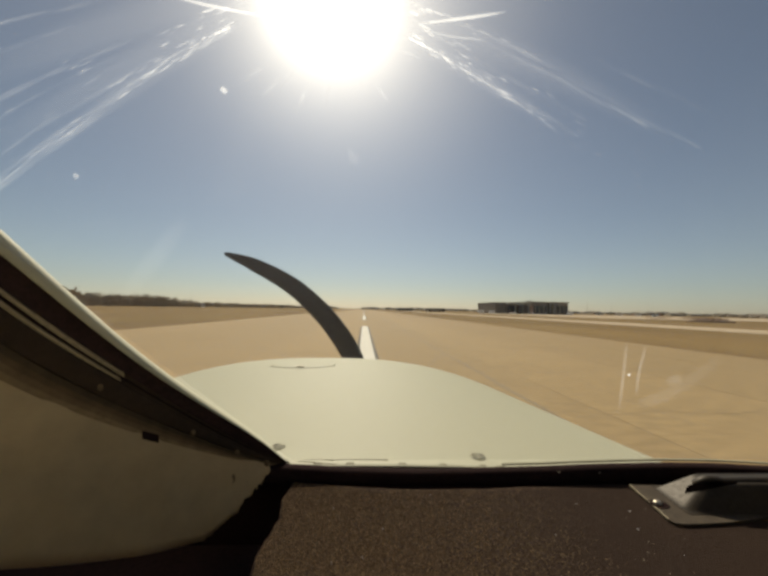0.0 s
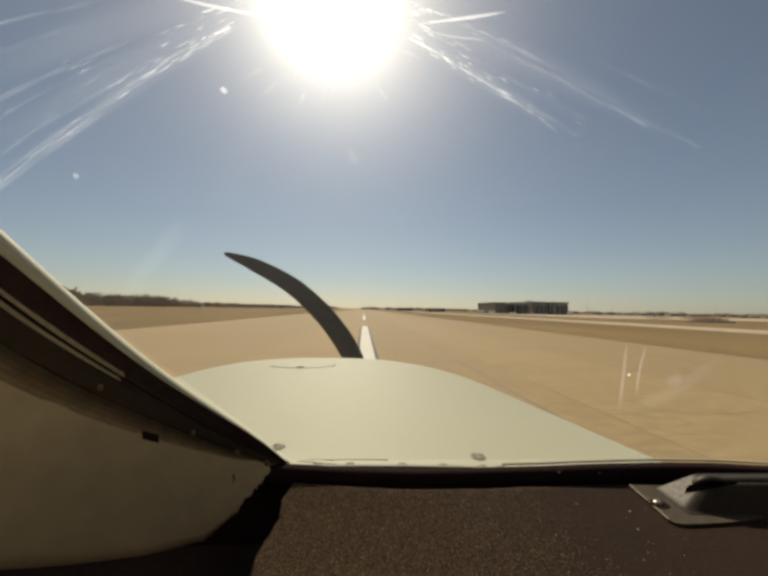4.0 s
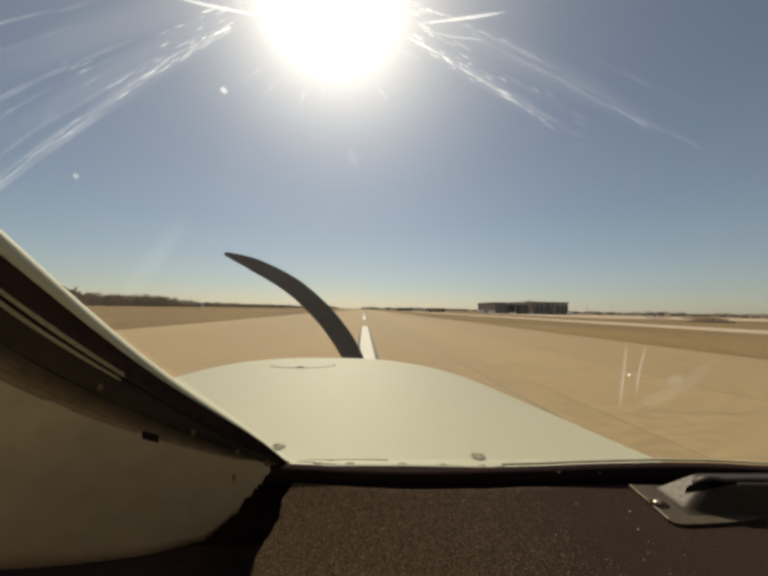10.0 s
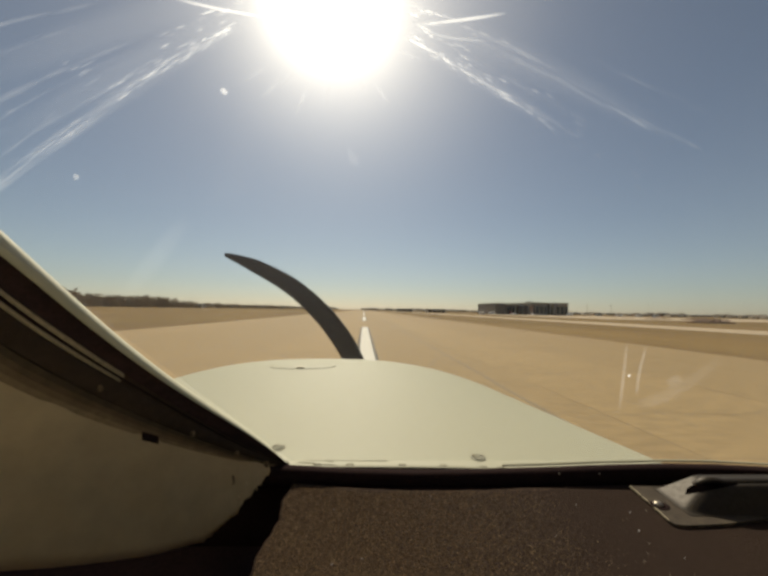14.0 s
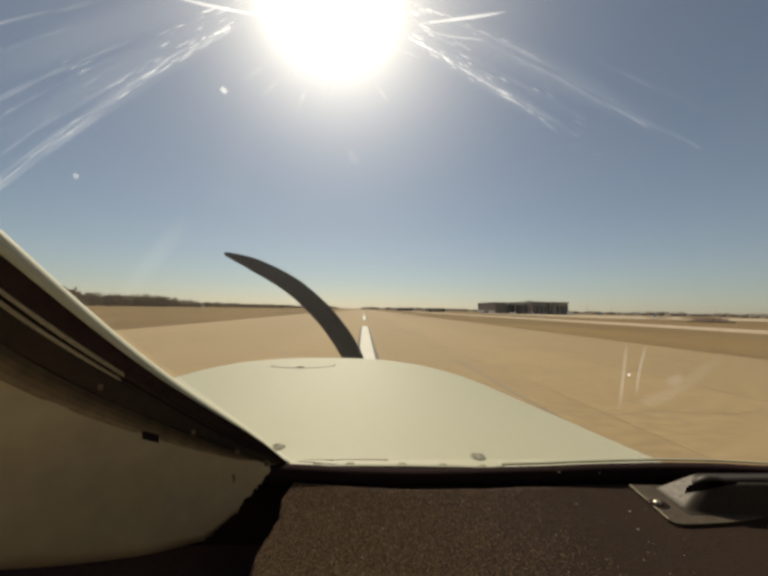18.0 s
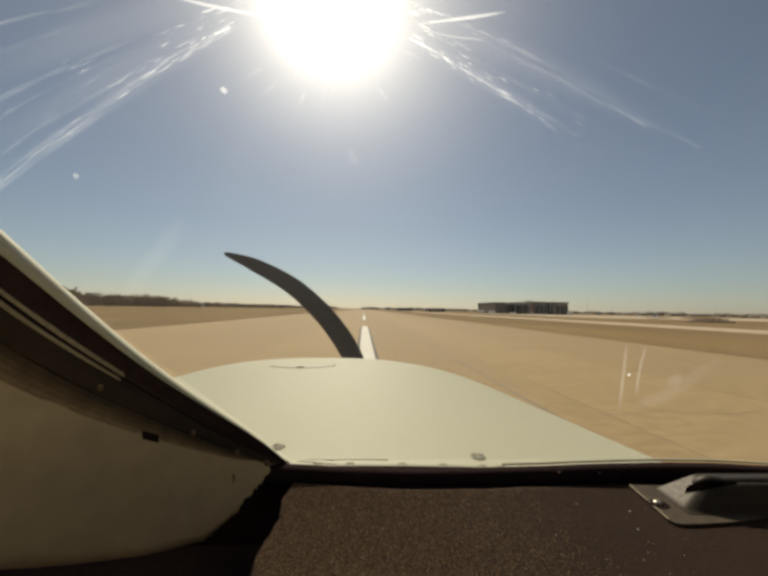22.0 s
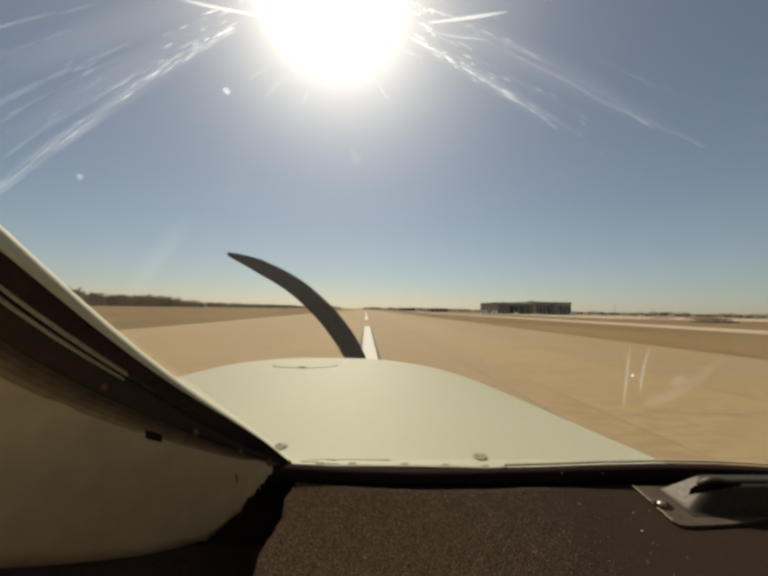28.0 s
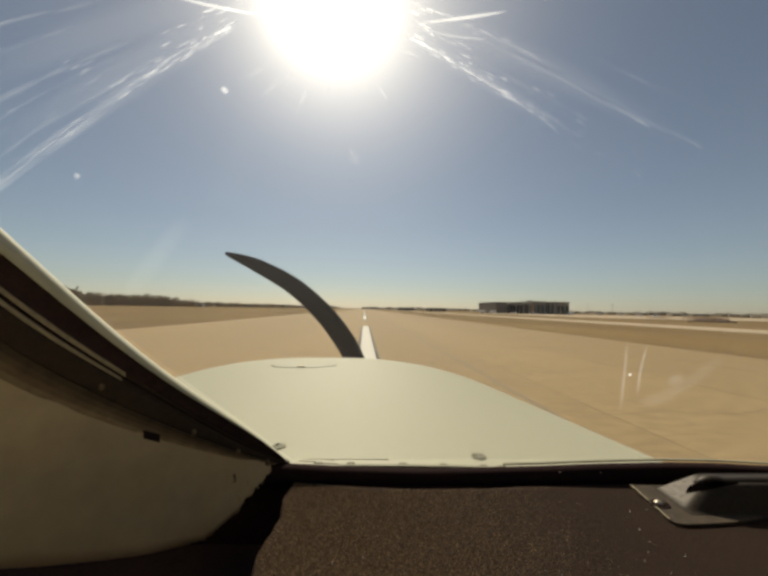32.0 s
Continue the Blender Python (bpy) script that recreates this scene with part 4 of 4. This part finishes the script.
def branch(wood, twigs, p, way, length, r, level, rnd):
    steps = 2
    for s in range(steps):
        q = p + way * length / steps
        prism(*(wood if level < 3 else twigs), p, q, r * (1 - 0.25 * s), r * (0.75 - 0.25 * s), 5 if level < 2 else 3)
        p = q
        way = (way + Vector((rnd.uniform(-0.25, 0.25), rnd.uniform(-0.25, 0.25), rnd.uniform(-0.05, 0.2)))).normalized()
    if level >= 5:
        return
    for k in range(4 if level < 2 else 3):
        out = Vector((rnd.gauss(0, 1), rnd.gauss(0, 1), 0)).normalized()
        turn = (way * rnd.uniform(0.45, 0.9) + out * rnd.uniform(0.5, 1.0) + Vector((0, 0, 0.15))).normalized()
        branch(wood, twigs, p - way * length * rnd.uniform(0, 0.3), turn, length * rnd.uniform(0.58, 0.8), r * 0.55, level + 1, rnd)


def bare_tree(height, seed, m):
    rnd = random.Random(seed)
    wood, twigs = ([], []), ([], [])
    branch(wood, twigs, Vector((0, 0, -0.1)), Vector((0, 0, 1)), height * 0.3, height * 0.03, 0, rnd)
    tree = thing("tree", "bare winter tree with grey-brown limbs in dry grass", "tree", m, "bare field trees")
    part("trunk", mesh_of("trunk", *wood, BARK), BARK, tree)
    part("crown", mesh_of("crown", *twigs, TWIG), TWIG, tree)
    return tree


def cedar(height, seed, m):
    rnd = random.Random(seed)
    verts, faces = [], []
    for k in range(420):
        t = rnd.random() ** 0.7
        r = height * 0.30 * (1 - t) * rnd.uniform(0.4, 1.05) + 0.05
        a = rnd.uniform(0, 6.28)
        p = Vector((r * math.cos(a), r * math.sin(a), height * (0.06 + 0.9 * t)))
        prism(verts, faces, p, p + Vector((math.cos(a), math.sin(a), 0.7)) * height * 0.07, height * 0.035, 0.01, 3)
    tree = thing("cedar", "small dark green cedar standing in dry grass", "cedar tree", m, "field cedars")
    trunk = ([], [])
    prism(*trunk, (0, 0, -0.1), (0, 0, height * 0.9), height * 0.03, 0.02, 6)
    part("trunk", mesh_of("trunk", *trunk, BARK), BARK, tree)
    part("crown", mesh_of("crown", verts, faces, CEDAR), CEDAR, tree)
    return tree


def wood_belt(name, spots, label):
    """A belt of leafless trees: every one a stem and a ragged fan of twigs."""
    rnd = random.Random(len(spots))
    verts, faces = [], []
    for x, y, h in spots:
        prism(verts, faces, (x, y, -0.2), (x, y, h * 0.7), h * 0.025, h * 0.01, 3)
        for k in range(52):
            t = rnd.uniform(0.03, 0.88)
            r = h * 0.36 * (1 - t ** 3) * (0.5 + 0.5 * min(1.0, t * 3))
            a = rnd.uniform(0, 6.28)
            p = Vector((x + r * math.cos(a) * rnd.random(), y + r * math.sin(a) * rnd.random(), h * t))
            q = p + Vector((math.cos(a) * h * 0.12, math.sin(a) * h * 0.12, h * rnd.uniform(0.02, 0.12)))
            prism(verts, faces, p, q, h * rnd.uniform(0.02, 0.055), h * 0.008, 3)
    ob = new(name, mesh_of(name, verts, faces, TWIG))
    return tagged(ob, label, "woods", kind="stuff")


def far_woods():
    """Low woods all round at the horizon, in broken bands at several distances."""
    rnd = random.Random(77)
    verts, faces = [], []
    for dist, tall, count in ((1300, 7.0, 300), (1900, 11, 560), (2700, 17, 760), (3800, 26, 900)):
        for k in range(count):
            a = rnd.uniform(0, 2 * math.pi)
            if abs(math.sin(a)) < 0.02 and dist < 1500:
                continue
            if noise.noise((math.cos(a) * 3 + dist, math.sin(a) * 3, 0.5)) < (-0.12 if dist > 1500 else 0.10):
                continue
            d = dist * rnd.uniform(0.9, 1.1)
            x, y, h, w = d * math.sin(a), d * math.cos(a), tall * rnd.uniform(0.5, 1.1), dist * rnd.uniform(0.006, 0.018)
            start = len(verts)
            for j in range(7):
                q = 2 * math.pi * j / 7
                verts.append((x + w * math.cos(q), y + w * math.sin(q), -0.5))
            for j in range(7):
                q = 2 * math.pi * j / 7
                verts.append((x + 0.8 * w * math.cos(q), y + 0.8 * w * math.sin(q), h * rnd.uniform(0.55, 1.0)))
            verts.append((x, y, h))
            for j in range(7):
                i = (j + 1) % 7
                faces.append((start + j, start + i, start + 7 + i, start + 7 + j))
                faces.append((start + 7 + j, start + 7 + i, start + 14))
    tagged(new("far_woods", mesh_of("far_woods", verts, faces, WOODS)), "distant low brown woods along the horizon", "woods", kind="stuff")


far_woods()
rnd = random.Random(12)
belt = []
for k in range(1250):
    y = 130 + 1120 * rnd.random() ** 1.5
    depth = rnd.random() ** 1.4
    tall = np.interp(y, (130, 320, 480, 1250), (13.5, 11.5, 7.2, 7.0)) * rnd.uniform(0.62, 1.05)
    belt.append((-178 - depth * 75 + 12 * math.sin(y * 0.013), y, tall * (0.94 + 0.10 * math.sin(y * 0.041))))
wood_belt("treeline", belt, "long belt of bare brown trees beyond the grass")
for k in range(9):
    y = 190 + 28 * k + rnd.uniform(-6, 6)
    bare_tree(rnd.uniform(9, 12.5), 40 + k, pose(-186 + 12 * math.sin(y * 0.013) + rnd.uniform(-12, 3), y, 0, 0, 0, rnd.uniform(0, 360)))
scrub = [(rnd.gauss(-150, 60), rnd.gauss(-620, 25), rnd.uniform(3, 6)) for k in range(90)] + [(rnd.gauss(180, 35), rnd.gauss(-560, 15), rnd.uniform(2, 5)) for k in range(70)]
wood_belt("scrub", scrub, "brown thicket of bare shrubs by the lake")
for x, y, h in ((45, -645, 8), (62, -640, 7), (38, -655, 6), (30, -700, 6), (24, -705, 5), (105, -600, 7), (120, -590, 8), (150, -470, 5), (210, -520, 6), (-120, -640, 6)):
    bare_tree(h, int(x * 7 + 900), pose(x, y, 0, 0, 0, x * 13 % 360))
for x, y, h in ((130, -300, 3.5), (120, -340, 3), (185, -330, 4), (195, -345, 3.4), (230, -360, 4.2), (-60, -560, 3.6), (95, -520, 3), (-75, 330, 3.2)):
    cedar(h, int(x + 500), pose(x, y, 0))
rnd = random.Random(31)


def grass_verge():
    """Tufts of dry grass along the pavement's edges and over the near field."""
    verts, faces = [], []
    for k in range(6000):
        side = rnd.choice((-1, 1, 1))
        y = rnd.uniform(6, 150) if k % 3 else rnd.uniform(6, 60)
        reach = (rnd.random() ** 2) * 23.5
        x = CENTRE + side * (HALF + 0.08 + reach) if side > 0 else CENTRE - HALF - 0.08 - reach * 2
        h = rnd.uniform(0.03, 0.07)
        for b in range(3):
            a = rnd.uniform(0, 6.28)
            dx, dy, w = math.cos(a) * h * 0.7, math.sin(a) * h * 0.7, h * 0.18
            start = len(verts)
            verts.extend(((x - w * math.sin(a), y + w * math.cos(a), -0.01), (x + w * math.sin(a), y - w * math.cos(a), -0.01), (x + dx, y + dy, h)))
            faces.append((start, start + 1, start + 2))
    tagged(new("grass_tufts", mesh_of("grass_tufts", verts, faces, STRAW)), "short dry straw-coloured grass beside the runway", "grass", kind="stuff")


grass_verge()


# ---- terminal hall and apron ----
def window_in(parent, x0, x1, y, z0, z1):
    frame_part = part("window", box(x0, x1, y - 0.12, y - 0.02, z0, z1), FASCIA, parent)
    part("pane", box(x0 + 0.15, x1 - 0.15, y - 0.16, y - 0.121, z0 + 0.15, z1 - 0.15), DARKGLASS, frame_part)


def build_hall():
    hall = thing("terminal_hall", "long low dark bronze hangar hall with a pale metal fascia", "hangar", Matrix.LocRotScale((22, 0, 0), None, (0.93, 1, 1.1)))
    part("west_block", box(129, 142, 372, 430, 0, 10.6, 0.1), HANGAR, hall, "blank dark bronze block")
    part("west_coping", box(128.6, 142.4, 371.6, 430.4, 10.61, 11.1, 0.05), FASCIA, hall)
    part("bay_back_wall", box(142.1, 166, 392, 430, 0, 9.6), HANGAR, hall)
    part("bay_fascia", box(142.1, 170, 368, 391.9, 9.2, 11.0, 0.08), FASCIA, hall, "pale canopy fascia over the open bay")
    for x in (150.0, 158.5, 165.2):
        part("bay_column", box(x, x + 1.1, 367, 368.2, 0, 9.0, 0.05), FASCIA, hall)
    part("stone_pier", box(166.1, 170, 364, 391.8, 0, 8.98, 0.05), STONE, hall, "russet block pier")
    part("main_hall", box(170.1, 216, 372, 440, 0, 11.4, 0.1), HANGAR, hall)
    part("main_fascia", box(169.9, 216.2, 370.2, 440.2, 11.41, 12.5, 0.08), FASCIA, hall, "pale metal fascia with a deep overhang")
    for x in (192.0, 196.0):
        part("portal_post", box(x, x + 0.9, 369, 371.9, 0, 11.3, 0.05), FASCIA, hall)
    part("portal_beam", box(192, 196.9, 369, 371.9, 9.6, 10.6, 0.05), FASCIA, hall)
    for k in range(9):
        x = 172 + k * 4.9
        if not 190 < x < 197:
            window_in(hall, x, x + 4.2, 372, 1.2, 9.0)
    for k in range(3):
        window_in(hall, 143.5 + k * 7.4, 149.6 + k * 7.4, 392, 0.4, 7.6)
    for k in range(32):
        part("rib", box(129.3 + k * 0.385, 129.42 + k * 0.385, 371.9, 371.99, 0.2, 10.4), HANGAR, hall)
    part("roof_unit", box(182, 187, 400, 405, 12.81, 14.2, 0.1), FASCIA, hall)


def build_low_building(x0, x1, y0, y1, h, label, mat):
    b = thing("low_building", label, "building")
    part("wall", box(x0, x1, y0, y1, 0, h, 0.05), mat, b)
    part("roof", box(x0 - 0.4, x1 + 0.4, y0 - 0.4, y1 + 0.4, h + 0.01, h + 0.5, 0.05), FASCIA, b)
    count = max(2, int((x1 - x0) / 6))
    for k in range(count):
        x = x0 + (k + 0.3) * (x1 - x0) / count
        part("bay_door", box(x, x + 0.5 * (x1 - x0) / count, y0 - 0.08, y0 - 0.01, 0.05, h * 0.75), DARKGLASS, b)


def build_pole(x, y, h, label, lamp=True):
    p = thing("light_pole" if lamp else "radio_mast", label, "light pole" if lamp else "mast", pose(x, y, 0))
    part("shaft", rod((0, 0, -0.1), (0, 0, h), 0.22 if lamp else 0.16, 0.12 if lamp else 0.08), POLE, p)
    part("footing", rod((0, 0, -0.1), (0, 0, 0.5), 0.5, 0.45, 12), APRON, p)
    if lamp:
        for s in (-1, 1):
            part("lamp_head", box(s * 0.75 - 0.45, s * 0.75 + 0.45, -0.3, 0.3, h - 0.3, h, 0.04), POLE, p)


def parked_airplane(m, label):
    a = thing("parked_airplane", label, "airplane", m, "parked light airplanes")
    hull = []
    for y, w, z0, z1 in ((3.0, 0.15, 0.95, 1.25), (2.7, 0.42, 0.75, 1.45), (1.5, 0.52, 0.65, 1.55), (0.9, 0.55, 0.6, 1.95), (-0.3, 0.52, 0.62, 2.0), (-1.4, 0.35, 0.8, 1.6), (-4.0, 0.12, 1.1, 1.4)):
        hull.append([(w * math.cos(q), y, (z0 + z1) / 2 + (z1 - z0) / 2 * math.sin(q)) for q in np.linspace(0, 2 * math.pi, 16, endpoint=False)])
    body = part("fuselage", loft(hull), WHITE, a, smooth=True)
    part("cheat_line", box(-0.56, 0.56, -1.0, 2.2, 1.12, 1.2, 0.02), REDPAINT, body)
    for s in (-1, 1):
        rings = [[(s * x, y + dy, z + dz) for dy, dz in ((c, 0), (c * 0.4, 0.10 * t), (-c, 0.0), (c * 0.4, -0.07 * t))] for x, y, z, c, t in ((0.4, 0.6, 0.85, 0.8, 1.0), (4.9, 0.55, 1.2, 0.65, 0.7))]
        part("wing", loft(rings), WHITE, a)
        rings = [[(s * x, -3.8 + dy, 1.32 + dz) for dy, dz in ((c, 0), (0, 0.05), (-c, 0), (0, -0.05))] for x, c in ((0.05, 0.45), (1.6, 0.33))]
        part("tailplane", loft(rings), WHITE, a)
        leg = part("gear_leg", rod((s * 1.4, 0.3, 0.9), (s * 1.4, 0.3, 0.2), 0.05), WHITE, a)
        part("wheel", rod((s * 1.32, 0.3, 0.2), (s * 1.48, 0.3, 0.2), 0.2, 0.2, 16), RUBBER, leg)
        part("side_window", box(s * 0.5 - 0.06, s * 0.5 + 0.06, -0.5, 0.8, 1.5, 1.82, 0.04), DARKGLASS, body)
    part("fin", loft([[(-0.05, -3.2, 1.3), (0.05, -3.2, 1.3), (0.05, -4.3, 1.3), (-0.05, -4.3, 1.3)], [(-0.03, -3.9, 2.5), (0.03, -3.9, 2.5), (0.03, -4.4, 2.5), (-0.03, -4.4, 2.5)]]), REDPAINT, a)
    leg = part("nose_leg", rod((0, 2.4, 0.8), (0, 2.4, 0.18), 0.05), WHITE, a)
    part("wheel", rod((-0.07, 2.4, 0.18), (0.07, 2.4, 0.18), 0.18, 0.18, 16), RUBBER, leg)
    part("propeller", box(-0.9, 0.9, 3.0, 3.05, 1.04, 1.16, 0.02), BLADE, a)
    return a


def service_truck(m, label):
    t = thing("service_truck", label, "truck", m, "service trucks on the apron")
    part("cab", box(-1.0, 1.0, 1.5, 3.2, 0.5, 2.2, 0.15), WHITE, t)
    part("body", box(-1.1, 1.1, -3.2, 1.4, 0.7, 2.9, 0.06), WHITE, t)
    part("windscreen", box(-0.85, 0.85, 3.18, 3.24, 1.4, 2.0, 0.03), DARKGLASS, t)
    for x in (-0.95, 0.95):
        for y in (-2.2, 2.2):
            part("wheel", rod((x - 0.13, y, 0.42), (x + 0.13, y, 0.42), 0.42, 0.42, 16), RUBBER, t)
    return t


def soil_heap(x, y, rx, ry, h, seed):
    r = random.Random(seed)
    rings = []
    for k in range(6):
        q = k / 5
        s = math.cos(q * 1.45)
        rings.append([(x + rx * s * math.cos(a) * r.uniform(0.9, 1.1), y + ry * s * math.sin(a) * r.uniform(0.9, 1.1), -0.1 + h * math.sin(q * math.pi / 2) * r.uniform(0.85, 1.1)) for a in np.linspace(0, 2 * math.pi, 28, endpoint=False)])
    tagged(new("soil_heap", finish(loft(rings), "soil_heap", SOIL)), "low reddish heap of bare soil on the field", "soil heap")


build_hall()
build_low_building(96, 122, 520, 545, 4.6, "low dark service building beyond the apron", HANGAR)
build_low_building(62, 90, 640, 660, 5.0, "low dark hangar row far along the taxiway", HANGAR)
build_low_building(-205, -197, 440, 450, 4.0, "small white farm building at the woods' edge", WHITE)
build_low_building(250, 330, 700, 730, 6.0, "long low shed beyond the apron", FASCIA)
first = parked_airplane(pose(150, 345, 0.034, 0, 0, 200), "white light airplane with a red fin parked on the apron")
for x, y, a in ((172, 350, 160), (228, 330, 250), (246, 326, 255), (262, 322, 240), (232, 268, 80), (72, -412, 70)):
    copy_thing(first, pose(x, y, 0.034 if y > 0 else 0.026, 0, 0, a))
truck = service_truck(pose(132, 356, 0.034, 0, 0, 80), "white box truck standing on the apron")
copy_thing(truck, pose(112, 330, 0.034, 0, 0, 20))
copy_thing(truck, pose(215, 356, 0.034, 0, 0, 95))
for x, y in ((222, 338), (252, 345)):
    build_pole(x, y, 11.5, "pale steel floodlight pole on the apron")
build_pole(377, 446, 24, "thin steel radio mast far beyond the apron", False)
build_pole(330, 520, 14, "thin steel radio mast far beyond the apron", False)
soil_heap(109, 105, 8, 3, 1.0, 2)
soil_heap(190, 186, 14, 5, 1.1, 2)
soil_heap(172, 196, 8, 4, 0.7, 3)
